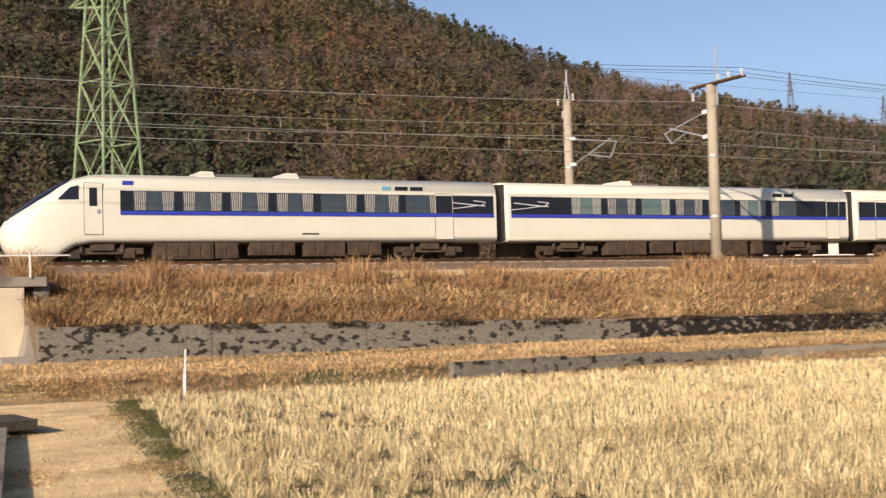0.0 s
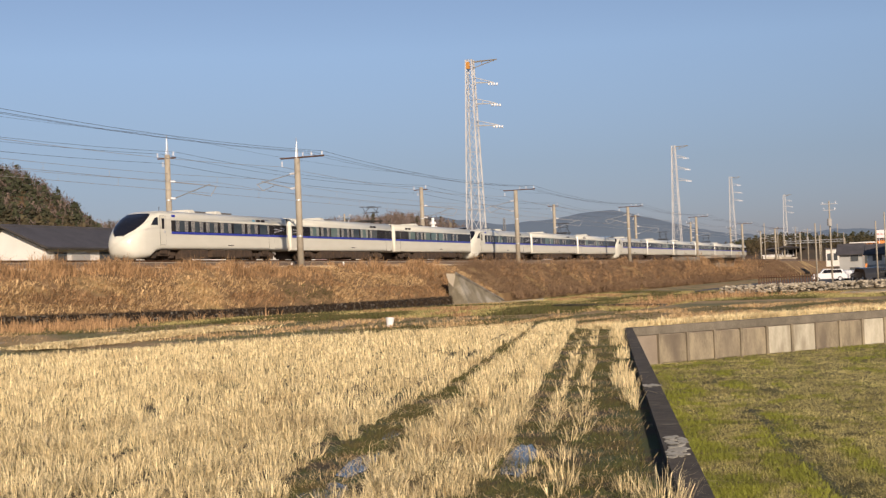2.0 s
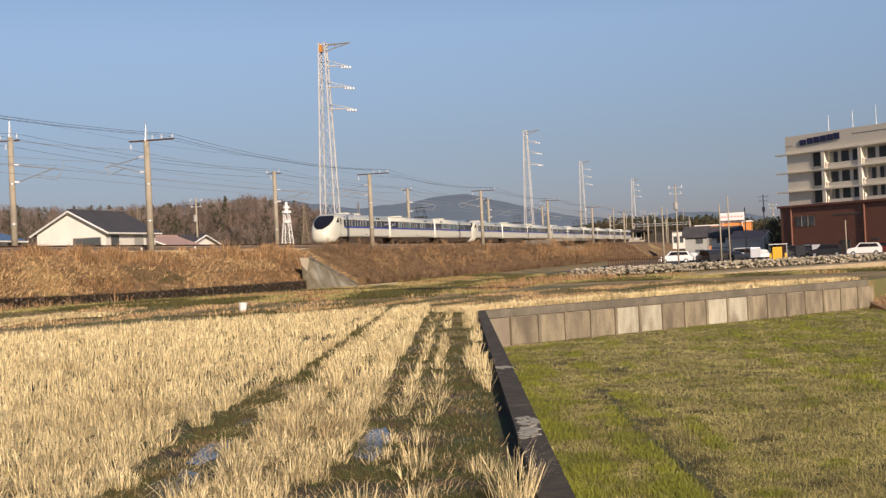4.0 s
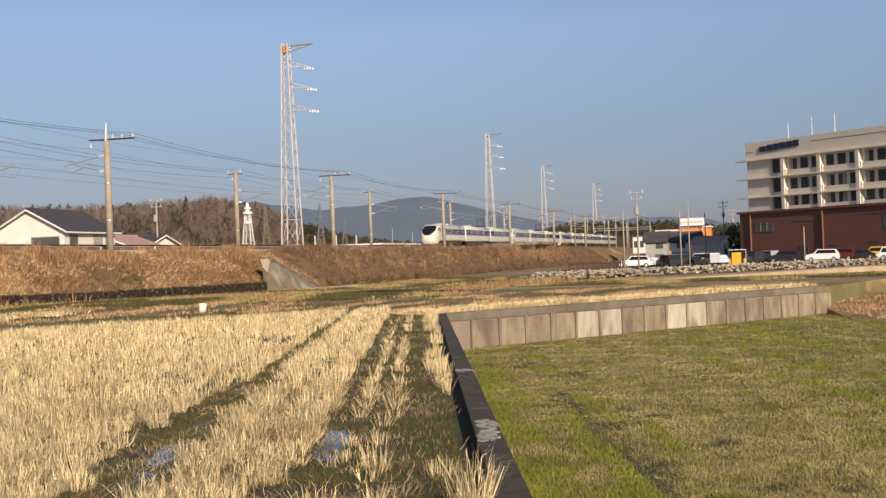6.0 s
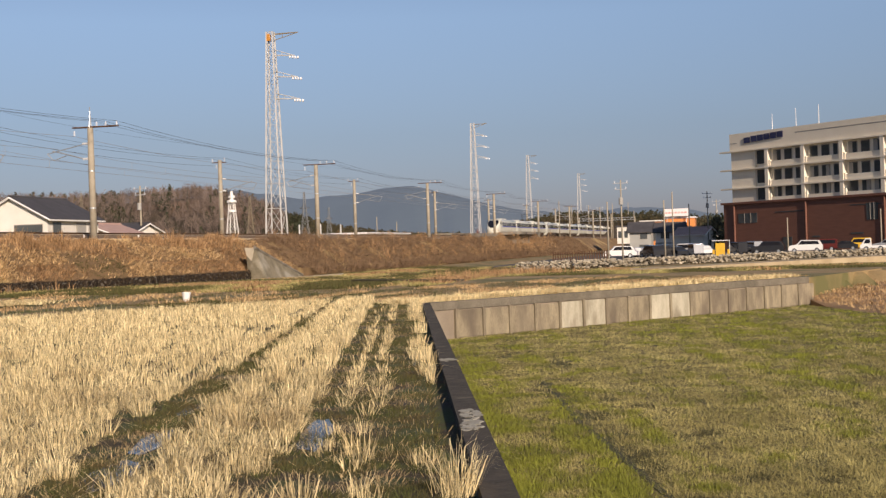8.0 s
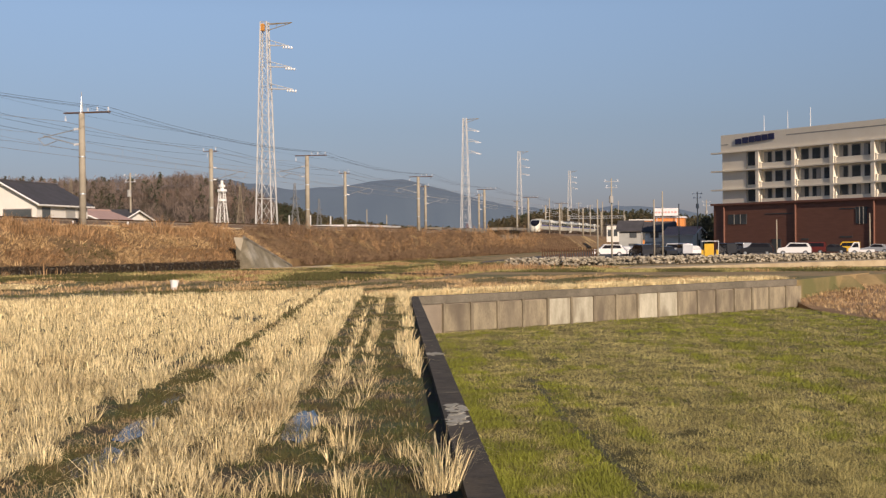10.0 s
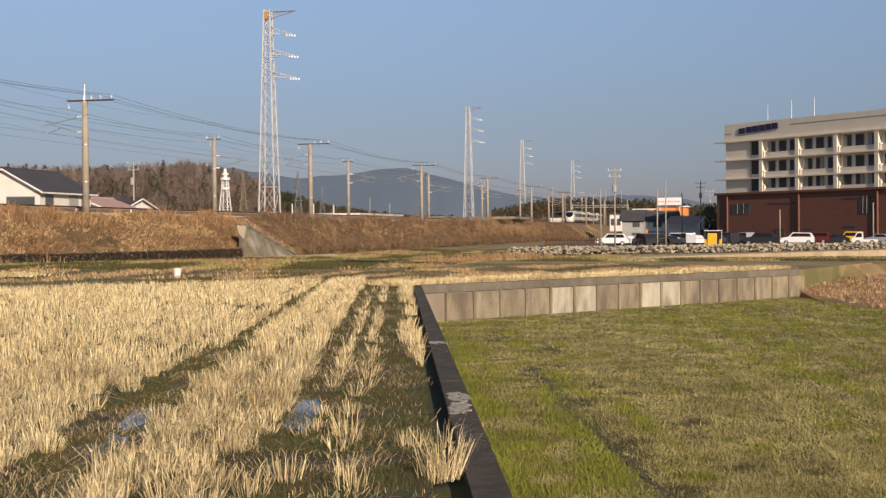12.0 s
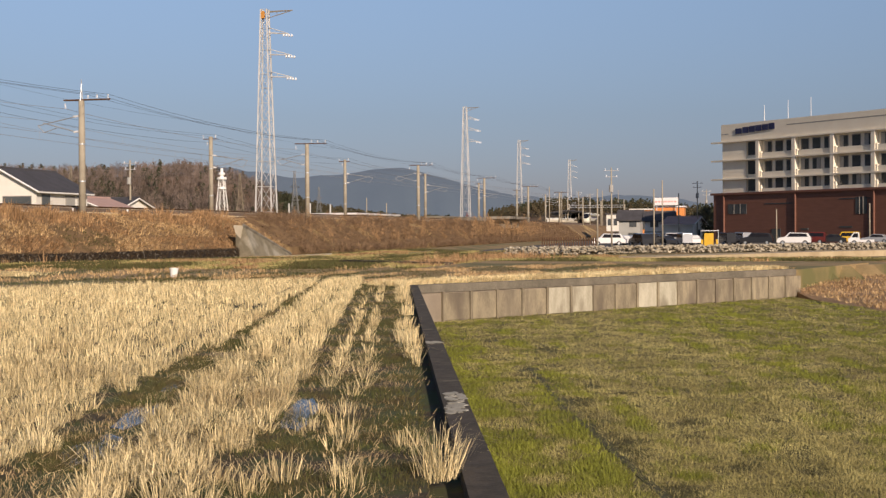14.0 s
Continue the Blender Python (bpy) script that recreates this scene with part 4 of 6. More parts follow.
M["pale_wall"] = mat("pale_grey_wall", (0.36, 0.32, 0.25), (0.27, 0.24, 0.19), 1.2, 0.9, bump=0.3, fine=20)
build_canal_wall()


def build_wall_moss():
    """Dark dead growth that hangs over the top of the low walls."""
    rng = random.Random(17)
    pts = []
    for _ in range(6500):
        x = 7.8 + 95 * rng.random() ** 0.9
        if x < 34 and noise.noise((x * 0.5, 1, 1)) < 0.05:
            continue
        pts.append((x, 39.84 + rng.uniform(0, 0.2), wall_top(x) - rng.uniform(0.0, 0.16 if x < 34 else 0.6), rng.uniform(0.05, 0.2), 0.3, 0.013, 7, 1.2))
    blades(pts, M["dead_moss"], "dead_creepers", "dark dead creepers hanging over the low wall", "creepers", 21)


M["dead_moss"] = mat("dead_creeper", (0.085, 0.055, 0.03), (0.05, 0.035, 0.02), 3, 0.95, bump=0, island=0.3)
build_wall_moss()


def stake():
    st = tagged(new("marker_stake"), "white painted marker stake in the ground", "stake")
    bm = bmesh.new()
    rod(bm, (6.76, 23.4, -0.1), (6.77, 23.4, 0.42), 0.03, 0.028)
    part("post", bm, M["white_paint"], st)
    bm = bmesh.new()
    rod(bm, (6.77, 23.4, 0.42), (6.79, 23.4, 0.86), 0.018, 0.016)
    part("tip", bm, M["white_paint"], st)


stake()


def bucket(x, y, z, tilt):
    b = tagged(new("bucket"), "white plastic bucket standing on the grass", "bucket")
    bm = bmesh.new()
    for r0, r1, z0, z1 in ((0.13, 0.185, 0, 0.4), (0.2, 0.2, 0.37, 0.41)):
        rod(bm, (0, 0, z0), (0, 0, z1), r0, r1, 18)
    part("shell", bm, M["white_paint"], b)
    bm = bmesh.new()
    rod(bm, (0, 0, 0.405), (0, 0, 0.415), 0.17, 0.17, 18)
    part("inside", bm, M["curtain"], b)
    b.matrix_world = pose(x, y, z, 0, tilt, 0) @ Matrix.Scale(0.76, 4)


bucket(40.3, 18.1, -0.02, 6)


def straw_pile():
    """A long mat of cut straw, broken by darker gaps."""
    rng = random.Random(3)
    pts = []
    for _ in range(2600):
        u = rng.random()
        x, y = STRAW_A[0] + (STRAW_B[0] - STRAW_A[0]) * u + rng.gauss(0, 0.5), STRAW_A[1] + (STRAW_B[1] - STRAW_A[1]) * u + rng.gauss(0, 0.55)
        if noise.noise((x * 0.7, y * 0.9, 3)) > -0.2:
            pts.append((x, y, ground_z(x, y) + 0.05, rng.uniform(0.06, 0.14), 0.6, 0.011, 10, 1.8))
    blades(pts, M["straw"], "straw_heap", "scattered mat of cut pale straw on the grass", "straw", 13)


STRAW_A, STRAW_B = (30.0, 24.0), (42.0, 25.2)
straw_pile()

# left path, with a concrete channel and its cover slab
tagged(slab("path", [(-6, 8), (2.6, 8.5), (4.6, 19.6), (5.3, 23.3), (7.4, 39.8), (1.5, 39.8), (-4, 20)], 0.03, 0.3, M["straw_ground"]), "path covered with flattened dry grass", "path", kind="structure")


def channel():
    ch = tagged(new("drain_channel"), "old concrete drain channel with a cover slab", "drain")
    for off in (0.0, 0.5):
        long_box("side_wall", Vector((1.5 - off, 10.0)), Vector((2.65 - off, 17.0)), 0.1, -0.3, 0.16, M["concrete"], ch)
    slab("cover_slab", [(2.0, 16.9), (3.1, 17.2), (3.0, 18.4), (1.9, 18.2)], 0.22, 0.12, M["strip"], ch)
    blk = tagged(new("concrete_block"), "small weathered concrete block", "block")
    bm = bmesh.new()
    box(bm, 6.0, 36.2, 0.25, 0.9, 0.6, 0.5)
    part("body", bm, M["concrete"], blk, bevel=0.03)


channel()
long_ditch = tagged(long_box("drain_edge", Vector((61.4, 18.8)), Vector((55.8, 12.4)), 0.5, -0.6, 0.08, M["strip"]), "dark concrete drain edge across the grass", "drain", kind="structure")
tagged(slab("culvert_path", [(96, 36.4), (112, 35.6), (119, 37.6), (104, 39.2)], -0.6, 0.4, M["pale_concrete"]), "pale concrete apron below the culvert", "path", kind="structure")
# road, stone bank and car park beyond the fields
tagged(slab("road", [(88, 8.2), (110, -6), (150, -38), (157, -38), (116, -6), (94, 8.6)], -0.42, 0.6, M["dirt_path"]), "pale farm track between the fields", "road", kind="structure")


def build_stone_bank():
    rng = random.Random(21)
    V, F = [], []
    for i in range(2600):
        u = rng.random()
        x, y = 124 + 26 * u ** 1.2 + rng.gauss(0, 0.6), 22 - 37 * u
        r = rng.uniform(0.07, 0.2)
        z = -0.85 + rng.random() * 0.7
        bm = bmesh.new()
        bmesh.ops.create_icosphere(bm, subdivisions=1, radius=r)
        b = len(V)
        for v in bm.verts:
            k = rng.uniform(0.7, 1.15)
            V.append((x + v.co.x * k * 1.2, y + v.co.y * k * 1.2, z + v.co.z * k * 0.8))
        F += [tuple(b + v.index for v in f.verts) for f in bm.faces]
        bm.free()
    tagged(raw("stone_bank", V, F, M["stone"]), "bank of pale rough stones before the car park", "stones", kind="stuff")
    tagged(slab("car_park", [(131, 22), (155, -15), (190, -60), (330, -60), (330, 34), (150, 30)], -0.88, 0.5, M["asphalt"]), "worn asphalt car park", "car park", kind="structure")


M["asphalt"] = mat("asphalt", (0.10, 0.095, 0.09), (0.07, 0.068, 0.065), 0.5, 0.9, bump=0.2, fine=12)
build_stone_bank()


# ---- railway poles, wires, towers ----
NEAR_Y, FAR_Y = 45.7, 56.5
POLE_X = [36.7 + 49.7 * k for k in range(-1, 9)]
FAR_SHIFT = -0.45


def insulator(bm, a, b, r=0.07):
    a, b = Vector(a), Vector(b)
    for k in range(4):
        p = a.lerp(b, (k + 0.2) / 4)
        q = a.lerp(b, (k + 0.75) / 4)
        rod(bm, p, q, r, r * 0.6, 8)


def railway_pole(near, x, first=False, tip=True):
    """Concrete mast with a cantilever that reaches to the track (side: +1 towards +y)."""
    sgn = 1 if near else -1
    y, z0 = (NEAR_Y, 2.6) if near else (FAR_Y, 2.6)
    h = 8.2 if near else 9.2
    pole = tagged(new("railway_mast"), "round concrete railway mast with bracket arms and white insulators", "mast", "railway masts")
    bm = bmesh.new()
    rod(bm, (0, 0, 0), (0, 0, h), 0.25, 0.205, 16)
    part("shaft", bm, M["pole"], pole, smooth=True)
    for z in (h * 0.62, h * 0.3):
        bm = bmesh.new()
        rod(bm, (0, 0, z), (0, 0, z + 0.09), 0.245, 0.243, 16)
        part("band", bm, M["steel"], pole)
    bm = bmesh.new()
    if near:
        box(bm, 0.1, -0.4, h + 0.05, 0.1, 3.5, 0.1)
        box(bm, -0.1, -0.4, h + 0.05, 0.06, 3.5, 0.08)
    else:
        box(bm, 0.1, 0.1, h - 0.25, 0.1, 1.6, 0.1)
    part("crossarm", bm, M["rust"], pole)
    bm = bmesh.new()
    if near and first:
        rod(bm, (0.12, -0.25, h - 0.9), (0.12, -0.25, h + 1.7), 0.045, 0.03)
    else:
        for d in (-0.16, 0.16):
            rod(bm, (d, 0, h - 0.1), (0, 0, h + 1.2), 0.04, 0.03, 6)
        rod(bm, (0, 0, h + 1.1), (0, 0, h + 1.5), 0.035, 0.03, 6)
    if tip:
        part("top_post", bm, M["steel"], pole)
    # cantilever over the track
    zt, zb = (h - 1.15, h - 2.15) if near else (h - 2.1, h - 3.3)
    zt, zb = zt + 0.0, zb
    reach = 3.4 if near else 4.2
    bm = bmesh.new()
    rod(bm, (0, sgn * 0.62, zt), (0, sgn * reach, zt - 0.55), 0.035)
    rod(bm, (0, sgn * 0.62, zb), (0, sgn * reach * 0.88, zt - 0.35), 0.04)
    rod(bm, (0, sgn * reach, zt - 0.55), (0, sgn * (reach - 0.5), zb - 0.05), 0.03)
    rod(bm, (0, sgn * (reach - 0.5), zb - 0.05), (0, sgn * 1.9, zb + 0.28), 0.03)
    part("cantilever", bm, M["steel"], pole)
    for z in (zt + 0.06, zb - 0.02):
        bm = bmesh.new()
        insulator(bm, (0, sgn * 0.24, z), (0, sgn * 0.66, z - 0.03), 0.095)
        part("insulator", bm, M["porcelain"], pole)
    spots = [(1.25, -0.35), (-1.2, 0.22), (-2.05, 0.22), (-0.5, 0.22)] if near else [(0.85, 0.0), (-0.55, 0.05), (0.4, -0.7)]
    for dy, dz in spots:
        bm = bmesh.new()
        insulator(bm, (0, dy, h + dz - 0.18), (0, dy, h + dz + 0.18), 0.075)
        part("insulator", bm, M["porcelain"], pole)
    pole.matrix_world = pose(x + (0 if near else FAR_SHIFT), y, z0)
    return pole


for near in (True, False):
    first = railway_pole(near, POLE_X[1], True)
    other = railway_pole(near, POLE_X[2])
    plain = railway_pole(near, POLE_X[3], tip=False)
    for x in [POLE_X[0]] + POLE_X[4:]:
        copy_thing(plain, pose(x + (0 if near else FAR_SHIFT), NEAR_Y if near else FAR_Y, 2.6))

M["wire"] = mat("aluminium_wire", (0.42, 0.42, 0.41), (0.33, 0.33, 0.32), 2, 0.5, 0.3, bump=0)
M["wire_dark"] = mat("dark_wire", (0.10, 0.10, 0.10), (0.08, 0.08, 0.08), 2, 0.6, 0.3, bump=0)


def wire(points, r, material, label, group="overhead wires"):
    cu = bpy.data.curves.new("overhead_wire", "CURVE")
    cu.dimensions, cu.bevel_depth, cu.bevel_resolution = "3D", r * 0.8, 1
    sp = cu.splines.new("POLY")
    sp.points.add(len(points) - 1)
    for p, c in zip(sp.points, points):
        p.co = (*c, 1)
    cu.materials.append(material)
    tagged(new("overhead_wire", cu), label, "wire", group)


def sagging(xs, y, z, sag, n=10):
    pts = []
    for a, b in zip(xs, xs[1:]):
        for k in range(n):
            u = k / n
            pts.append((a + (b - a) * u, y, z - sag * 4 * u * (1 - u)))
    return pts + [(xs[-1], y, z)]


WX = [POLE_X[0] - 100, POLE_X[0] - 50] + POLE_X
NT, FT = 2.6 + 8.2, 2.6 + 9.2
for y, zz in ((48.7, NT - 1.9), (52.5, FT - 2.9)):
    wire(sagging(WX, y, RAIL_Z + 5.15, 0.03), 0.017, M["wire"], "grooved contact wire above the track")
    wire(sagging(WX, y, RAIL_Z + 6.0, 0.45), 0.014, M["wire"], "messenger wire that carries the contact wire")
    for a, b in zip(POLE_X[:5], POLE_X[1:6]):
        for k in range(1, 8):
            u = k / 8
            x = a + (b - a) * u
            top = RAIL_Z + 6.0 - 0.45 * 4 * u * (1 - u)
            wire([(x, y, RAIL_Z + 5.14), (x, y, top)], 0.011, M["wire"], "thin dropper between the two overhead wires", "wire droppers")
for y, z, sag, r, m in ((NEAR_Y + 1.25, NT - 0.55, 0.5, 0.017, "wire"), (NEAR_Y - 1.2, NT + 0.4, 0.6, 0.014, "wire_dark"), (NEAR_Y - 2.05, NT + 0.4, 0.62, 0.014, "wire_dark"), (NEAR_Y - 0.5, NT + 0.4, 0.5, 0.012, "wire_dark"),
                       (FAR_Y - 0.55, FT + 0.2, 0.55, 0.014, "wire_dark"), (FAR_Y + 0.85, FT + 0.15, 0.55, 0.014, "wire_dark"), (FAR_Y, FT + 1.5, 0.45, 0.010, "wire_dark"), (FAR_Y + 0.4, FT - 0.6, 0.5, 0.015, "wire_dark")):
    wire(sagging(WX, y, z, sag), r, M[m], "feeder wire slung from mast to mast")


def lattice(bm, levels, bar_w, thin=0.75):
    """A four-legged lattice: levels are (z, half width)."""
    def corner(i, z, w):
        a = math.pi / 4 + i * math.pi / 2
        return Vector((w * math.sqrt(2) * math.cos(a), w * math.sqrt(2) * math.sin(a), z))
    for (z0, w0), (z1, w1) in zip(levels, levels[1:]):
        for i in range(4):
            a0, a1, b0, b1 = corner(i, z0, w0), corner(i, z1, w1), corner(i + 1, z0, w0), corner(i + 1, z1, w1)
            bar(bm, a0, a1, bar_w * 1.5)
            bar(bm, a0, b1, bar_w * thin)
            bar(bm, b0, a1, bar_w * thin)
            bar(bm, a1, b1, bar_w * thin)


def transmission_tower():
    """Slim lattice mast with single-sided arms."""
    tw = tagged(new("transmission_tower"), "tall slim galvanised lattice tower with arms to one side", "tower", "transmission towers")
    bm = bmesh.new()
    zs = [-11, -8, -4, 0, 4, 8, 11.5, 14.5, 17.2, 19.6, 21.8, 23.8, 25.6, 27.3, 29, 30.6, 32]
    lattice(bm, [(z, 1.32 + (0.5 - 1.32) * z / 32) for z in zs], 0.12, 0.42)
    part("lattice_mast", bm, M["white_steel"], tw)
    for z, L in ((31.6, 4.2), (28.3, 3.6), (24.9, 4.0), (21.4, 4.2)):
        bm = bmesh.new()
        end = Vector((1.2, -L, z + (0.3 if z > 30 else -0.1)))
        for a in ((-0.5, -0.5, z), (0.5, -0.5, z), (0.3, -0.5, z + (0.9 if z < 30 else -0.9))):
            bar(bm, a, end, 0.09)
        for u in (0.35, 0.7):
            bar(bm, Vector((0.3, -0.5, z + (0.9 if z < 30 else -0.9))).lerp(end, u), Vector((0.5, -0.5, z)).lerp(end, u), 0.06)
        part("arm", bm, M["white_steel"] if z < 30 else M["rust_yellow"], tw)
        if z < 30:
            bm = bmesh.new()
            insulator(bm, end + Vector((-0.2, 1.0, -0.15)), end + Vector((0.1, -0.7, -0.3)), 0.26)
            part("insulator_string", bm, M["porcelain"], tw)
    bm = bmesh.new()
    box(bm, -0.3, 0.2, 31.1, 0.6, 0.6, 1.1)
    part("top_beacon_box", bm, M["orange"], tw, "orange box at the tower top", bevel=0.03)
    tw.matrix_world = pose(200, 74.0, 4.6)
    return tw


M["white_steel"] = mat("weathered_zinc", (0.66, 0.66, 0.63), (0.5, 0.5, 0.48), 0.7, 0.6, 0.1, bump=0)
M["rust_yellow"] = mat("weathered_steel", (0.32, 0.26, 0.17), (0.24, 0.2, 0.14), 0.7, 0.7, 0.1, bump=0)
M["orange"] = mat("orange_paint", (0.62, 0.27, 0.05), (0.5, 0.22, 0.04), 1, 0.6, bump=0)
tower = transmission_tower()
for x, y, z in ((400, 83.5, 7.3), (600, 100.2, 10.4), (800, 103.0, 11.6)):
    far_tower = copy_thing(tower, pose(x, y, z))
    for ob in list(far_tower.children):
        if ob.name.startswith("top_beacon"):
            bpy.data.objects.remove(ob)


def green_pylon():
    py = tagged(new("lattice_pylon"), "green painted steel lattice pylon behind the railway", "pylon")
    bm = bmesh.new()
    zs = [0, 4.6, 8.6, 12.0, 14.9, 17.3, 19.4, 22.4, 25.6]
    lattice(bm, [(z, 1.7 + (0.25 - 1.7) * z / 25.6) for z in zs], 0.075)
    part("lattice_mast", bm, M["green_steel"], py)
    for z, L in ((16.6, 3.4), (19.4, 3.8), (22.4, 3.2)):
        for s in (-1, 1):
            bm = bmesh.new()
            end = Vector((0, s * L, z + 0.2))
            w = 0.9
            for a in ((-w, s * w * 0.8, z), (w, s * w * 0.8, z), (0, s * w * 0.8, z + 1.3)):
                bar(bm, a, end, 0.1)
            part("arm", bm, M["green_steel"], py)
            for e in (-1, 1):
                bm = bmesh.new()
                insulator(bm, end + Vector((e * 0.2, 0, -0.1)), end + Vector((e * 1.7, 0, -0.35)), 0.16)
                part("insulator_string", bm, M["dark"], py)
    py.matrix_world = pose(17.5, 75, 2.7, 0, 0, 24)


green_pylon()


M["pylon_grey"] = mat("dull_grey_steel", (0.26, 0.27, 0.27), (0.2, 0.21, 0.21), 1, 0.7, 0.1, bump=0)


def far_pylon(x, y, z, h, material, label):
    py = tagged(new("lattice_pylon"), label, "pylon")
    bm = bmesh.new()
    lattice(bm, [(h * u, h * 0.085 * (1 - u) ** 1.6 + h * 0.014) for u in (0, 0.16, 0.3, 0.43, 0.55, 0.67, 0.8, 1.0)], h * 0.0055, 0.5)
    part("lattice_mast", bm, material, py)
    for u in (0.42, 0.55, 0.68):
        bm = bmesh.new()
        for dz in (0, 0.03):
            bar(bm, (0, -h * 0.1, h * u), (0, h * 0.1, h * (u + 0 * dz)), h * 0.008)
            bar(bm, (0, -h * 0.1, h * u), (0, 0, h * (u + 0.06)), h * 0.006)
            bar(bm, (0, h * 0.1, h * u), (0, 0, h * (u + 0.06)), h * 0.006)
        part("arm", bm, material, py)
    py.matrix_world = pose(x, y, z, 0, 0, 30)


for x, y, z, h, m in ((306, 120, 4, 11.8, "rust_yellow"), (317.6, 110, 4, 12.6, "pylon_grey"), (337, 110, 4, 9.2, "pylon_grey"), (430, 232, 8, 17, "rust_yellow")):
    far_pylon(x, y, z, h, M[m], "steel lattice pylon beyond the tracks")
for az, el in ((47.97, 8.55), (44.3, 7.35)):
    far_pylon(520 * math.cos(radians(az)), 520 * math.sin(radians(az)), 520 * math.tan(radians(el)) - 6, 15, M["rust"], "distant red and white pylon on the ridge")


def portal_frame(x, y, z):
    """A low three-legged steel frame with one beam."""
    g = tagged(new("steel_portal"), "low white steel portal frame beside the tower", "portal")
    for dy, h in ((0.0, 3.4), (-3.6, 3.4), (-7.0, 3.2)):
        bm = bmesh.new()
        bar(bm, (0, dy, 0), (0, dy, h), 0.2)
        part("leg", bm, M["white_steel"], g)
    bm = bmesh.new()
    bar(bm, (0, 0.2, 1.7), (0, -7.2, 1.6), 0.2)
    part("beam", bm, M["white_steel"], g)
    g.matrix_world = pose(x, y, z)


portal_frame(205, 72.0, 2.6)


def radio_tower():
    tw = tagged(new("radio_tower"), "white lattice radio tower with round platforms", "tower")
    bm = bmesh.new()
    lattice(bm, [(0, 1.15), (2.2, 0.95), (4.4, 0.78), (6.6, 0.6), (8.8, 0.5)], 0.1, 0.5)
    part("lattice_mast", bm, M["white_paint"], tw)
    for z, r in ((6.5, 1.0), (8.6, 1.1), (9.6, 0.75)):
        bm = bmesh.new()
        rod(bm, (0, 0, z), (0, 0, z + 0.5), r, r * 0.9, 14)
        part("platform", bm, M["white_paint"], tw)
    bm = bmesh.new()
    rod(bm, (0, 0, 8.5), (0, 0, 11.0), 0.5, 0.3, 10)
    part("drum", bm, M["white_paint"], tw)
    tw.matrix_world = pose(270, 110, 4.2)


radio_tower()


def underpass():
    br = tagged(new("railway_bridge"), "pale concrete railway underpass with a grey wing wall", "bridge")
    bm = bmesh.new()
    box(bm, 4.4, 42.3, 1.1, 5.6, 0.5, 2.7)
    part("abutment", bm, M["pale_concrete"], br, bevel=0.02)
    bm = bmesh.new()
    box(bm, 4.6, 42.6, 2.63, 6.6, 0.9, 0.3)
    part("deck_edge", bm, M["concrete"], br, bevel=0.02)
    v = [(6.72, 39.85, -0.3), (7.18, 39.85, -0.3), (8.1, 42.7, 2.62), (7.6, 42.7, 2.62), (6.85, 43.4, -0.3), (7.3, 43.4, -0.3), (8.0, 43.4, 2.62), (7.6, 43.4, 2.62)]
    raw("wing_wall", v, [(0, 1, 2, 3), (4, 7, 6, 5), (0, 4, 5, 1), (3, 2, 6, 7), (0, 3, 7, 4), (1, 5, 6, 2)], M["concrete"], br)
    for x in (5.2, 7.4):
        bm = bmesh.new()
        rod(bm, (x, 42.1, 2.75), (x, 42.1, 3.45), 0.03)
        part("rail_post", bm, M["white_paint"], br)
    bm = bmesh.new()
    rod(bm, (1.5, 42.1, 3.43), (8.6, 42.1, 3.43), 0.025)
    part("handrail", bm, M["white_paint"], br)


underpass()


M["stained"] = mat("moss_stained_concrete", (0.27, 0.23, 0.155), (0.17, 0.15, 0.10), 1.4, 0.9, bump=0.5, fine=14, c=(0.36, 0.33, 0.26), patch=0.42)


def wing_wall(x, y):
    w = tagged(new("culvert_wing"), "weathered triangular concrete culvert wing on the bank", "culvert")
    v = [(x, y, 1.95), (x, y + 0.25, 0.9), (x, y - 1.05, -0.6), (x + 9.8, y - 0.6, -0.6), (x + 0.2, y + 0.75, 1.35), (x + 0.4, y + 1.0, 2.0), (x + 9.8, y + 1.6, -0.6), (x + 0.2, y + 0.75, -0.6)]
    raw("face", v, [(0, 1, 2), (0, 2, 3), (0, 3, 6, 5), (1, 7, 2), (1, 4, 7)], M["stained"], w)
    p = [v[0], v[1], v[4], v[5]]
    raw("end_face", [(a - 0.02, b, c) for a, b, c in p] + [(a + 0.3, b, c) for a, b, c in p], [(0, 3, 2, 1), (4, 5, 6, 7), (0, 1, 5, 4), (1, 2, 6, 5), (2, 3, 7, 6), (3, 0, 4, 7)], M["pale_concrete"], w)
    bm = bmesh.new()
    bar(bm, (x - 0.1, y - 0.05, 2.0), (x + 9.8, y - 0.6, -0.5), 0.18)
    part("coping", bm, M["concrete"], w)


wing_wall(101.3, 39.45)


def far_bridge():
    br = tagged(new("road_bridge"), "concrete bridge end with pale abutments", "bridge")
    for x, y, z, sx, sy, sz, m in ((246, 44, 2.6, 16, 3, 1.6, "pale_wall"), (247, 43.2, 3.7, 22, 4.4, 0.5, "concrete"), (222, 45, 3.0, 16, 1.4, 1.4, "concrete")):
        bm = bmesh.new()
        box(bm, x, y, z, sx, sy, sz)
        part("abutment" if m == "pale_wall" else "deck", bm, M[m], br, bevel=0.04)


far_bridge()


def marker(x, y, z, h):
    m = tagged(new("track_marker"), "small white trackside marker post", "marker", "track markers")
    bm = bmesh.new()
    rod(bm, (0, 0, 0), (0, 0, h), 0.07, 0.06)
    part("post", bm, M["white_paint"], m)
    m.matrix_world = pose(x, y, z)


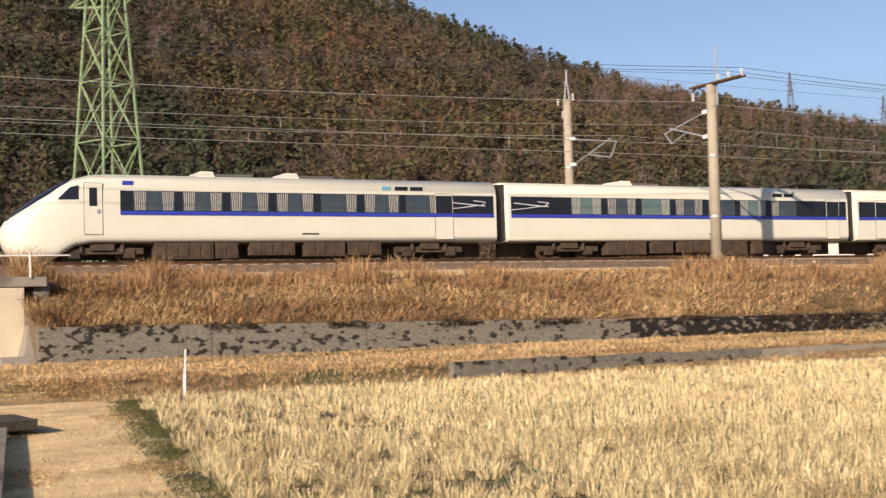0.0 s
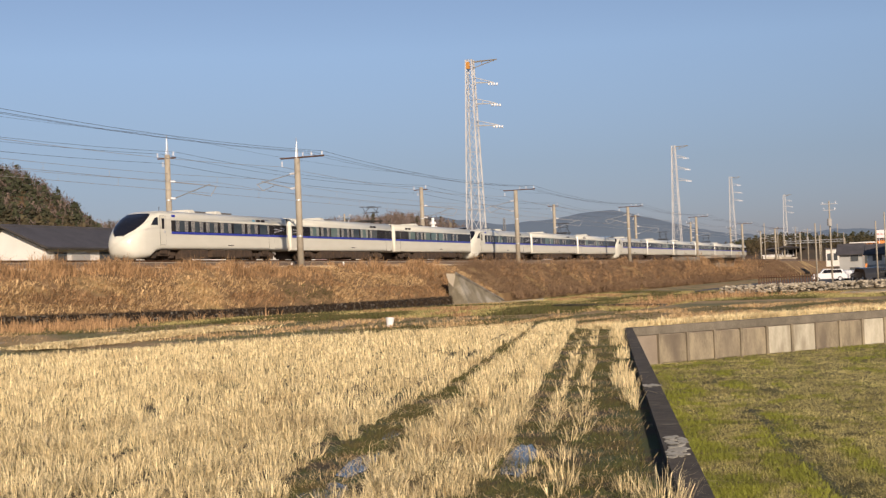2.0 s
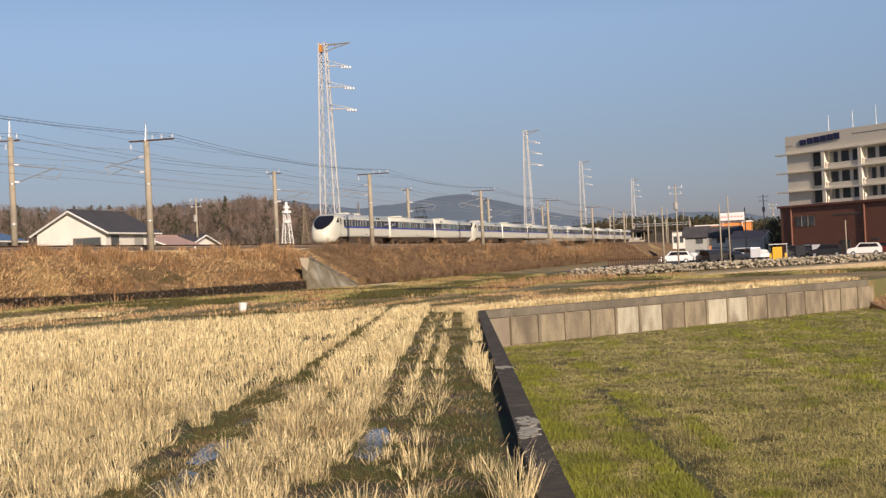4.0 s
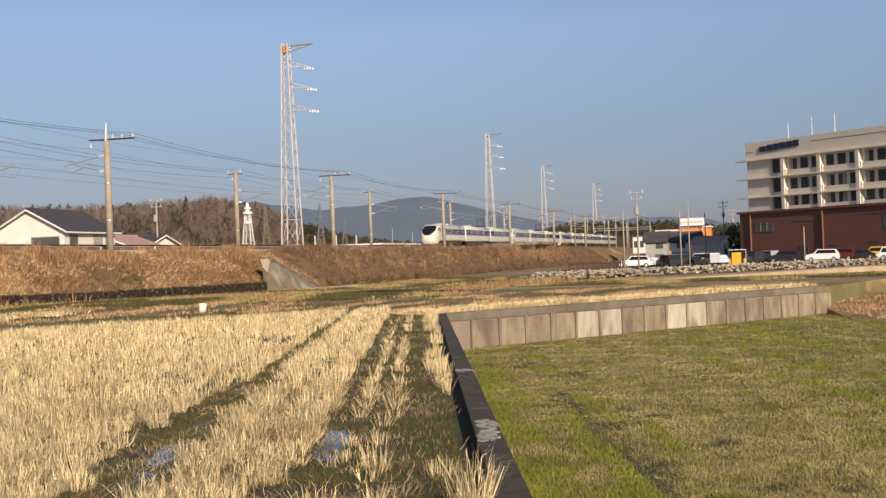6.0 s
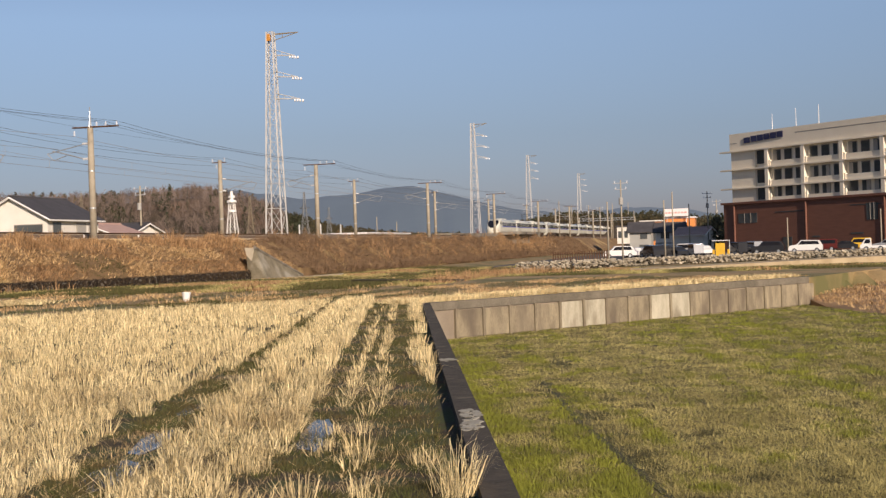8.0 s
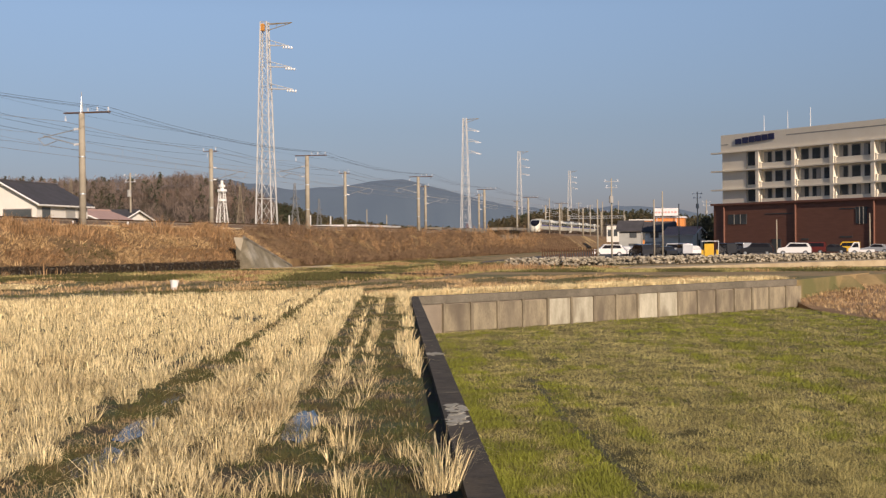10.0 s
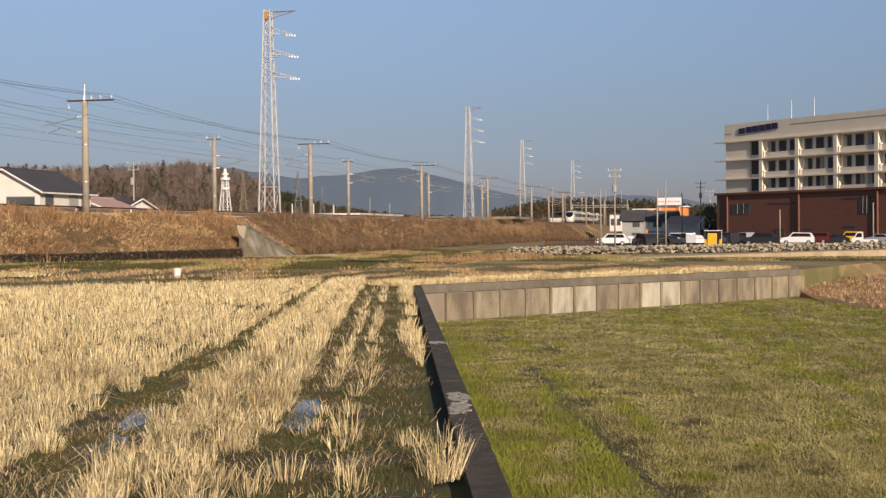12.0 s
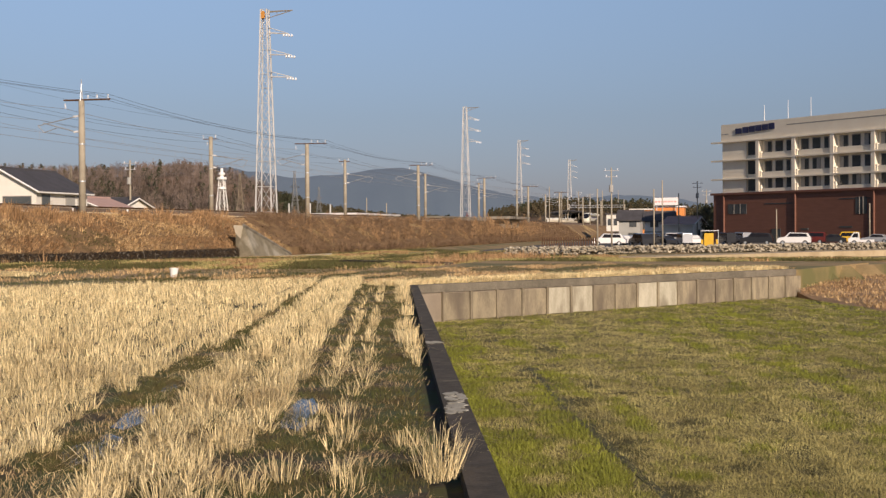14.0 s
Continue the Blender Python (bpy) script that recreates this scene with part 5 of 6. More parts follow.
marker(41.5, 45.0, 2.6, 0.5)
marker(83.5, 44.9, 2.6, 0.55)
marker(92.0, 45.0, 2.6, 0.6)
tagged(slab("cable_trough", [(7.7, 45.0), (260, 45.0), (260, 45.35), (7.7, 45.35)], 2.92, 0.3, M["pale_concrete"]), "concrete cable trough along the track", "trough", kind="structure")


# ---- buildings and vehicles ----
M["beige"] = mat("beige_render", (0.86, 0.79, 0.64), (0.82, 0.74, 0.59), 0.4, 0.85, bump=0.05, fine=6)
M["brown_tile"] = mat("brown_tile", (0.22, 0.095, 0.06), (0.185, 0.078, 0.05), 0.5, 0.7, bump=0.1, fine=8, stretch=(1, 1, 6))
M["win"] = mat("window_glass", (0.06, 0.07, 0.075), (0.10, 0.11, 0.11), 0.4, 0.08, bump=0)
M["win_frame"] = mat("window_frame", (0.38, 0.35, 0.30), (0.3, 0.28, 0.24), 1, 0.5, bump=0)
M["navy"] = mat("navy_letters", (0.03, 0.035, 0.10), (0.025, 0.03, 0.08), 1, 0.5, bump=0)
M["dark_roof"] = mat("dark_roof_tiles", (0.085, 0.08, 0.085), (0.06, 0.058, 0.06), 0.8, 0.7, bump=0.4, fine=5)
M["solar"] = mat("solar_roof", (0.05, 0.075, 0.14), (0.035, 0.05, 0.10), 0.6, 0.25, bump=0.05)
M["house_white"] = mat("white_house_wall", (0.80, 0.77, 0.69), (0.72, 0.69, 0.61), 0.6, 0.85, bump=0.05)
M["house_grey"] = mat("grey_house_wall", (0.42, 0.42, 0.38), (0.36, 0.36, 0.33), 0.6, 0.85, bump=0.05)
M["pink_roof"] = mat("pinkish_roof", (0.55, 0.37, 0.31), (0.47, 0.31, 0.26), 0.8, 0.7, bump=0.2, fine=5)
M["shutter"] = mat("grey_shutter", (0.42, 0.41, 0.37), (0.35, 0.34, 0.31), 2, 0.6, bump=0.2)
M["sign_white"] = mat("white_sign", (0.85, 0.82, 0.80), (0.8, 0.76, 0.74), 1, 0.4, bump=0)
M["sign_red"] = mat("red_letters", (0.74, 0.40, 0.36), (0.68, 0.36, 0.32), 1, 0.5, bump=0)
M["sign_orange"] = mat("orange_fascia", (0.80, 0.30, 0.08), (0.7, 0.26, 0.07), 1, 0.5, bump=0)
M["yellow"] = mat("yellow_paint", (0.75, 0.45, 0.03), (0.65, 0.38, 0.03), 2, 0.5, bump=0)


def hospital():
    """Five storeys: a brown tiled base with a beige block of balconies over it. x runs along the front."""
    hs = tagged(new("office_building"), "beige and brown five-storey building with rows of windows", "building")
    L = 78.0

    def b(name, x0, x1, y0, y1, z0, z1, m, parent=hs, label="", bevel=0.0):
        bm = bmesh.new()
        box(bm, (x0 + x1) / 2, (y0 + y1) / 2, (z0 + z1) / 2, abs(x1 - x0), abs(y1 - y0), z1 - z0)
        return part(name, bm, M[m], parent, label, bevel)

    base = b("brown_base", -0.2, L, 0.3, 22, -1.4, 7.2, "brown_tile", label="brown tiled lower storeys")
    b("base_cornice", -0.6, L, -0.05, 22, 7.2, 7.55, "brown_tile")
    block = b("beige_block", 1.9, L, 0.85, 21, 7.55, 16.3, "beige", label="beige upper storeys")
    b("parapet", 1.8, L, 0.25, 21.2, 16.3, 19.2, "beige")
    b("parapet_joint", 17, L, 0.23, 0.27, 18.15, 18.32, "win_frame")
    b("parapet_notch", 1.78, 3.6, 0.22, 0.27, 17.5, 17.62, "win_frame")
    for z in (9.85, 13.05, 16.2):
        b("balcony_slab", -0.4, L, -0.1, 0.9, z - 0.12, z + 0.12, "beige")
    for z0 in (7.55, 9.97, 13.17):
        b("balcony_wall", 11.0, L, 0.22, 0.42, z0, z0 + (0.85 if z0 > 8 else 0.55), "beige")
        b("end_wall", 1.9, 7.6, 0.45, 0.9, z0, z0 + (2.98 if z0 > 8 else 2.18), "beige")
    cols = [10.6 + 8.05 * k for k in range(9)]
    for c in cols:
        bm = bmesh.new()
        box(bm, c, 0.42, 11.9, 0.8, 0.9, 8.7)
        part("column", bm, M["beige"], hs, bevel=0.05)
        for z in (10.4, 13.6, 8.1):
            b("downpipe_box", c + 0.45, c + 0.75, 0.1, 0.6, z - 0.5, z + 0.6, "beige")
    rng = random.Random(4)
    pane, frm, blind = box_mesh("pane", 1.5, 0.05, 1.75, M["win"]), box_mesh("window_frame", 1.75, 0.06, 2.0, M["win_frame"]), box_mesh("blind", 0.72, 0.02, 1.7, M["curtain"])
    for z in (8.75, 11.55, 14.75):
        for c in cols[:-1]:
            for k in range(3):
                w = new("window", frm)
                w.parent, w.location = block, (c + 1.75 + 2.45 * k, 0.84, z + (0.1 if z > 9 else 0.1))
                put("pane", pane, w, 0, -0.03, 0)
                if rng.random() < 0.45:
                    put("blind", blind, w, rng.choice((-0.4, 0.4)), -0.06, 0)
        b("stair_opening", 7.7, 9.9, 0.78, 0.9, z - 1.0, z + 1.25, "win")
    for x0, x1, z0, z1 in ((3.4, 7.8, 3.95, 5.6), (5.0, 8.2, -0.9, 0.9), (12, 18.2, 5.45, 5.6), (28, 34, 5.9, 6.05), (31.2, 33.4, 3.6, 6.2), (42, 46, 3.6, 5.4), (28, 30.5, 1.5, 1.75), (20, 21.6, 1.2, 1.45), (50, 54, 3.6, 5.4)):
        w = b("window", x0, x1, 0.24, 0.32, z0, z1, "win", base)
        if x1 - x0 < 5 and z1 - z0 > 1:
            for k in range(1, 3):
                x = x0 + (x1 - x0) * k / 3
                b("mullion", x - 0.06, x + 0.06, 0.2, 0.3, z0, z1, "win_frame", w)
    b("entrance", 13.6, 15.6, 0.22, 0.33, -1.0, 1.4, "win", base)
    for x in (2.5, 18.9, 34.8, 51, 67):
        bm = bmesh.new()
        rod(bm, (x, 0.15, -1.2), (x, 0.15, 7.0), 0.16, seg=8)
        part("rain_pipe", bm, M["brown_tile"], hs)
    for x, h in ((8.3, 3.1), (13.7, 3.4), (18.7, 3.5), (40, 3)):
        bm = bmesh.new()
        rod(bm, (x, 4, 19.2), (x, 4, 19.2 + h), 0.06, 0.03)
        part("antenna", bm, M["white_paint"], hs)
    # roof sign: unreadable dark characters as plain blocks
    sign = b("sign", 5.4, 6.8, 0.1, 0.2, 17.45, 18.35, "navy", label="dark blue roof sign")
    for k in range(5):
        b("sign_block", 7.1 + 1.5 * k, 8.4 + 1.5 * k, 0.08, 0.2, 17.5 + 0.06 * k, 18.5 + 0.06 * k, "navy", sign)
    ax, ay = Vector((-0.7193, -0.6947, 0)), Vector((0.6947, -0.7193, 0))
    hs.matrix_world = Matrix(((ax.x, ay.x, 0, 235), (ax.y, ay.y, 0, 5.4), (0, 0, 1, 0), (0, 0, 0, 1)))


hospital()


def gable_house(x, y, z, lx, ly, h, rise, turn, wall, roof, label, openings=(), edging=None):
    """A house with its ridge along x; openings: (face, along, up, w, h, material)."""
    hs = tagged(new("house"), label, "house")
    v, e = [], 0.0
    bm = bmesh.new()
    box(bm, 0, 0, h / 2, lx, ly, h)
    top = [q for q in bm.verts if q.co.z > h / 2]
    part("wall", bm, wall, hs)
    for sx in (-1, 1):
        g = [(sx * (lx / 2 - d), yy, zz) for d in (0, 0.2) for yy, zz in ((-ly / 2, h), (ly / 2, h), (0, h + rise))]
        raw("gable", g, [(0, 1, 2), (3, 5, 4), (0, 3, 4, 1), (1, 4, 5, 2), (2, 5, 3, 0)], wall, hs)
    o, t = 0.55, 0.16
    k = rise / (ly / 2)
    for s in (-1, 1):
        y0, z0 = s * (ly / 2 + o), h - k * o
        vv = [(-lx / 2 - o, y0, z0), (lx / 2 + o, y0, z0), (lx / 2 + o, 0, h + rise), (-lx / 2 - o, 0, h + rise)]
        vv += [(a, b, c + t) for a, b, c in vv]
        raw("roof_slope", vv, [(0, 1, 2, 3), (7, 6, 5, 4), (0, 4, 5, 1), (1, 5, 6, 2), (2, 6, 7, 3), (3, 7, 4, 0)], roof, hs)
        bm = bmesh.new()
        box(bm, 0, y0, z0 + 0.02, lx + 2 * o, 0.14, 0.16)
        part("gutter", bm, edging or M["white_paint"], hs)
        for e in (-1, 1):
            bm = bmesh.new()
            bar(bm, (e * (lx / 2 + o), y0, z0 + 0.02), (e * (lx / 2 + o), 0, h + rise + 0.02), 0.16)
            part("barge_board", bm, edging or M["white_paint"], hs)
    bm = bmesh.new()
    rod(bm, (-lx / 2 - o, 0, h + rise + t), (lx / 2 + o, 0, h + rise + t), 0.14, seg=6)
    part("ridge", bm, roof, hs)
    for face, a, u, w, hh, m in openings:
        bm, bf = bmesh.new(), bmesh.new()
        if face in "fb":
            s = -1 if face == "f" else 1
            box(bm, a, s * (ly / 2 + 0.02), u, w, 0.08, hh)
            box(bf, a, s * (ly / 2), u, w + 0.16, 0.08, hh + 0.16)
        else:
            s = -1 if face == "l" else 1
            box(bm, s * (lx / 2 + 0.02), a, u, 0.08, w, hh)
            box(bf, s * (lx / 2), a, u, 0.08, w + 0.16, hh + 0.16)
        win = part("window", bf, M["win_frame"], hs)
        part("pane", bm, m, win)
    hs.matrix_world = pose(x, y, z, 0, 0, turn)


gable_house(131.5, 76.0, 2.7, 11, 8.2, 3.3, 2.2, 0, M["house_white"], M["dark_roof"], "white house with a dark tiled gable roof", [("f", 4.2, 1.9, 1.7, 1.7, M["shutter"]), ("f", 1.6, 1.9, 1.9, 1.7, M["shutter"]), ("f", -3.6, 2.2, 1.6, 1.2, M["win"]), ("l", -1.9, 2.0, 3.2, 1.2, M["win"])])
gable_house(118.5, 85, 2.7, 10.5, 9.5, 2.7, 1.5, 8, M["dark"], M["solar"], "low house with a blue solar panel roof", [("f", 1, 1.6, 2.2, 1.5, M["win"])])
gable_house(76, 77, 2.7, 12, 9, 3.5, 1.9, -6, M["house_white"], M["dark_roof"], "white house with a dark hipped roof", [("f", 3, 2.3, 1.3, 1.4, M["win"]), ("f", 5, 2.0, 0.8, 2.0, M["win"]), ("f", -1, 2.3, 1.6, 1.4, M["win"])])
gable_house(99.3, 77, 2.7, 14.5, 8.4, 3.0, 1.8, 0, M["house_white"], M["dark_roof"], "white bungalow with a broad dark tiled roof", [("f", 4.6, 1.7, 1.7, 1.5, M["win"]), ("f", 1.2, 1.7, 2.2, 1.7, M["win"]), ("f", -2.6, 1.6, 2.4, 1.4, M["shutter"]), ("f", -5.4, 1.7, 1.6, 1.5, M["win"])], M["dark"])
gable_house(148, 77, 2.7, 8, 7, 1.6, 1.3, 0, M["house_white"], M["pink_roof"], "low house with a pinkish roof")
gable_house(166, 84, 2.7, 9, 8, 1.8, 1.5, 80, M["house_white"], M["dark_roof"], "small house with a pale gable")
gable_house(158, 88, 2.7, 12, 8, 1.8, 1.6, 0, M["house_white"], M["dark_roof"], "house with a dark tiled roof")
gable_house(290, 24.1, -0.9, 4.6, 6, 4.5, 1.8, 90, M["house_grey"], M["dark_roof"], "grey two-storey house with a dark roof", [("b", -0.7, 3.5, 1.5, 1.3, M["win"]), ("b", -0.7, 0.9, 1.9, 1.4, M["win"])], M["dark"])
gable_house(275, 17.0, -0.9, 5.4, 6, 4.2, 1.6, 88, M["house_white"], M["dark_roof"], "house with a dark roof beside the car park", [("b", 0.8, 3.3, 1.6, 1.0, M["win"]), ("b", -1.6, 3.3, 1.4, 1.0, M["win"]), ("b", 0.4, 1.0, 4.6, 1.8, M["shutter"])], M["dark"])
gable_house(318, 14.6, -0.9, 6, 5, 2.8, 1.1, 92, M["house_white"], M["dark_roof"], "low shop with a dark roof", [("b", 0.2, 1.2, 3.4, 1.6, M["win"])], M["dark"])
gable_house(262, 11.5, -0.9, 6, 6, 3.4, 1.2, 70, M["house_white"], M["pink_roof"], "white house in the town", [("l", 0.2, 1.6, 1.4, 1.2, M["win"])])


def flat_building(x, y, z, sx, sy, h, wall, roof, label, name="shed", turn=0, bands=0):
    b = tagged(new(name), label, "building")
    bm = bmesh.new()
    box(bm, 0, 0, h / 2, sx, sy, h)
    part("wall", bm, wall, b, bevel=0.03)
    bm = bmesh.new()
    box(bm, 0, 0, h + 0.15, sx + 0.6, sy + 0.6, 0.3)
    part("roof", bm, roof, b, bevel=0.03)
    for k in range(bands):
        bm = bmesh.new()
        box(bm, -sx / 2 - 0.02, -sy / 2 + sy * (k + 0.5) / bands, h * 0.55, 0.08, sy / bands * 0.6, h * 0.4)
        part("window", bm, M["win"], b)
    b.matrix_world = pose(x, y, z, 0, 0, turn)
    return b


flat_building(241, 70, 2.4, 30, 6, 2.0, M["house_white"], M["sign_white"], "long low white shed beyond the tracks", bands=3)
flat_building(300, 66, 2.4, 44, 5, 1.9, M["house_white"], M["concrete"], "long pale shed beside the tracks")
flat_building(470, 60, 2.8, 90, 4, 2.2, M["house_white"], M["white_paint"], "pale station platform wall", name="platform_wall", bands=0)
flat_building(305, 16.4, -0.9, 8, 6.4, 7.2, M["sign_orange"], M["sign_white"], "shop with an orange fascia", name="shop", bands=2)
flat_building(300, 22.5, -0.9, 8, 4.4, 6.6, M["sign_orange"], M["house_white"], "low shop with an orange and white fascia", name="shop", bands=1)
flat_building(285, 10.5, -0.9, 8, 5.5, 4.2, M["house_white"], M["dark_roof"], "white shop building with dark roof", name="shop", bands=2)
flat_building(340, 31, 1.0, 8, 6, 4.2, M["house_white"], M["dark_roof"], "pale building beside the station", name="shop", bands=4)


def billboard():
    s = tagged(new("billboard"), "white roof billboard with red lettering bars", "sign")
    bm = bmesh.new()
    box(bm, 300, 17.1, 7.6, 0.4, 5.6, 1.7)
    board = part("board", bm, M["sign_white"], s, bevel=0.02)
    for k in range(7):
        bm = bmesh.new()
        box(bm, 299.78, 19.3 - 0.7 * k, 7.55, 0.03, 0.5, 0.34)
        part("letter_bar", bm, M["sign_red"], board)
    for y in (15, 19.2):
        bm = bmesh.new()
        rod(bm, (300.3, y, 4.9), (300.3, y, 7), 0.1)
        part("support", bm, M["steel"], s)


billboard()


def canopy(x, y, z, lx, ly, label):
    c = tagged(new("station_canopy"), label, "canopy")
    bm = bmesh.new()
    box(bm, 0, 0, 3.4, lx, ly, 0.25)
    for v in bm.verts:
        if v.co.y < 0:
            v.co.z += 0.7
    part("roof", bm, M["dark_roof"], c)
    for k in range(5):
        bm = bmesh.new()
        rod(bm, (-lx / 2 + 2 + k * (lx - 4) / 4, 0, 0), (-lx / 2 + 2 + k * (lx - 4) / 4, 0, 3.3), 0.12)
        part("column", bm, M["white_paint"], c)
    bm = bmesh.new()
    box(bm, 0, 0, 0.4, lx + 6, ly - 1.2, 0.9)
    part("platform", bm, M["pale_concrete"], c)
    c.matrix_world = pose(x, y, z)


canopy(455, 58.2, 3.6, 60, 6, "dark station canopy over a pale platform")
canopy(560, 46.0, 3.6, 70, 6, "dark station canopy beyond the platform")


def vehicle(x, y, turn, paint, kind, label):
    """kind: suv, van, truck."""
    c = tagged(new("car"), label, "car", "parked cars")
    L, W, H = {"suv": (4.6, 1.8, 1.75), "van": (3.4, 1.48, 1.8), "car": (4.3, 1.7, 1.45), "truck": (3.4, 1.48, 1.75)}[kind]
    prof = {"suv": [(0, .35), (0, .95), (.08, 1.15), (.45, 1.7), (2.9, 1.78), (3.5, 1.18), (4.45, 1.02), (4.6, .7), (4.6, .35)],
            "car": [(0, .32), (0, .85), (.5, .98), (1.1, 1.4), (2.4, 1.45), (3.1, 1.0), (4.2, .82), (4.3, .6), (4.3, .32)],
            "van": [(0, .35), (0, 1.7), (.2, 1.8), (2.5, 1.8), (2.95, 1.1), (3.35, .95), (3.4, .35)],
            "truck": [(0, .4), (0, .75), (1.9, .75), (1.95, 1.7), (2.1, 1.75), (2.7, 1.75), (3.2, 1.0), (3.4, .9), (3.4, .4)]}[kind]
    bm = bmesh.new()
    rows = []
    for yy in (-W / 2, -W / 2 + 0.12, W / 2 - 0.12, W / 2):
        edge = abs(yy) > W / 2 - 0.05
        rows.append([bm.verts.new((px - L / 2, yy, pz if not edge or pz < 1.0 else pz - 0.06)) for px, pz in prof])
    n = len(prof)
    for a, b in zip(rows, rows[1:]):
        for k in range(n):
            bm.faces.new((a[k], a[(k + 1) % n], b[(k + 1) % n], b[k]))
    bm.faces.new(rows[0][::-1])
    bm.faces.new(rows[-1])
    bmesh.ops.recalc_face_normals(bm, faces=bm.faces)
    body = part("body", bm, paint, c, bevel=0.02)
    g = {"suv": [(.4, 1.15), (.62, 1.6), (2.8, 1.66), (3.25, 1.16)], "car": [(.8, .96), (1.2, 1.32), (2.35, 1.37), (2.85, .98)], "van": [(.2, 1.1), (.25, 1.62), (2.4, 1.64), (2.75, 1.12)], "truck": [(2.05, 1.05), (2.1, 1.6), (2.6, 1.62), (2.95, 1.05)]}[kind]
    for s in (-1, 1):
        v = [(px - L / 2, s * (W / 2 + o), pz) for o in (-0.01, 0.012) for px, pz in g]
        raw("side_window", v, [(0, 1, 2, 3), (7, 6, 5, 4), (0, 4, 5, 1), (1, 5, 6, 2), (2, 6, 7, 3), (3, 7, 4, 0)], M["black"], body)
        for wx in (0.75, L - 0.8):
            bm = bmesh.new()
            rod(bm, (wx - L / 2, s * (W / 2 - 0.2), 0.33), (wx - L / 2, s * (W / 2 + 0.01), 0.33), 0.33, seg=16)
            w = part("wheel", bm, M["rubber"], c)
            bm = bmesh.new()
            rod(bm, (wx - L / 2, s * (W / 2), 0.33), (wx - L / 2, s * (W / 2 + 0.025), 0.33), 0.2, seg=12)
            part("rim", bm, M["steel"], w)
    c.matrix_world = pose(x, y, -0.9, 0, 0, turn)
    return c


M["car_white"] = mat("white_car_paint", (0.82, 0.81, 0.78), (0.78, 0.77, 0.74), 1, 0.2, bump=0)
M["car_dark"] = mat("dark_car_paint", (0.025, 0.027, 0.032), (0.03, 0.032, 0.036), 1, 0.2, bump=0)
M["car_red"] = mat("dark_red_car_paint", (0.13, 0.025, 0.02), (0.11, 0.02, 0.018), 1, 0.25, bump=0)
M["car_silver"] = mat("silver_car_paint", (0.5, 0.52, 0.54), (0.45, 0.47, 0.49), 1, 0.25, 0.4, bump=0)


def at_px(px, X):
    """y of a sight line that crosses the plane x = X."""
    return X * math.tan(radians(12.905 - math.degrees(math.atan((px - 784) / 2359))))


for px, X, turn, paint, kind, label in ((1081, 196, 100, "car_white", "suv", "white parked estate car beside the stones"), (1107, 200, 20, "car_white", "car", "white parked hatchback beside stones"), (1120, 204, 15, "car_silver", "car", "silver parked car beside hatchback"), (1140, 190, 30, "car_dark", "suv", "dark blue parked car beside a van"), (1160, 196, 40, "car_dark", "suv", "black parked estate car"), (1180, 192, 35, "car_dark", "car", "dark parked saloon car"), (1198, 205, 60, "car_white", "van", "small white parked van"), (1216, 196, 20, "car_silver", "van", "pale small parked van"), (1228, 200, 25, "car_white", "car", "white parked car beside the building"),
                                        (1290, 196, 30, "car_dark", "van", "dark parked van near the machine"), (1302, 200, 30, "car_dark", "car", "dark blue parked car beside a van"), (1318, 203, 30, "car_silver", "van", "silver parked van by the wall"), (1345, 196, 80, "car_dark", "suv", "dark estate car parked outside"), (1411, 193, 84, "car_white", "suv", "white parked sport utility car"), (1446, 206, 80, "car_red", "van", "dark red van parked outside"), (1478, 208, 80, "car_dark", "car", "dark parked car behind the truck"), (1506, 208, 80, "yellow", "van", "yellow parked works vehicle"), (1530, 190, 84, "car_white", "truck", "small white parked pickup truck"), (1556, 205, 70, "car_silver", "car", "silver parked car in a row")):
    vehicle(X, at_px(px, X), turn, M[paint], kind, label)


def machine():
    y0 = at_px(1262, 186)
    m = tagged(new("parking_machine"), "yellow machine under a small white canopy", "machine")
    for dy, w, h in ((0.15, 1.25, 1.75), (1.05, 0.3, 0.9), (-0.95, 0.3, 0.9)):
        bm = bmesh.new()
        box(bm, 186, y0 + dy, -0.9 + h / 2, 0.9, w, h)
        part("cabinet", bm, M["yellow"], m, bevel=0.04)
    bm = bmesh.new()
    box(bm, 186, y0, 1.2, 1.2, 2.4, 0.1)
    part("canopy", bm, M["white_paint"], m, bevel=0.02)
    for dy in (-1.1, 1.1):
        bm = bmesh.new()
        rod(bm, (186.4, y0 + dy, -0.9), (186.4, y0 + dy, 1.2), 0.05)
        part("leg", bm, M["steel"], m)


machine()


def utility_pole(x, y, z, h, label, fittings=True, r=0.16):
    p = tagged(new("utility_pole"), label, "pole", "utility poles")
    bm = bmesh.new()
    rod(bm, (0, 0, 0), (0, 0, h), r, r * 0.7, 10)
    part("shaft", bm, M["pole"], p, smooth=True)
    if fittings:
        for k, dz in enumerate((0.4, 1.2)):
            bm = bmesh.new()
            box(bm, 0, 0, h - dz, 0.1, 2.0 - 0.4 * k, 0.1)
            part("crossarm", bm, M["steel"], p)
            for dy in (-0.8, 0.8):
                bm = bmesh.new()
                insulator(bm, (0, dy * (1 - 0.2 * k), h - dz), (0, dy * (1 - 0.2 * k), h - dz + 0.3), 0.09)
                part("insulator", bm, M["porcelain"], p)
        bm = bmesh.new()
        rod(bm, (-0.35, 0, h - 3.2), (-0.35, 0, h - 2.3), 0.28, seg=10)
        part("transformer", bm, M["shutter"], p)
    p.matrix_world = pose(x, y, z)


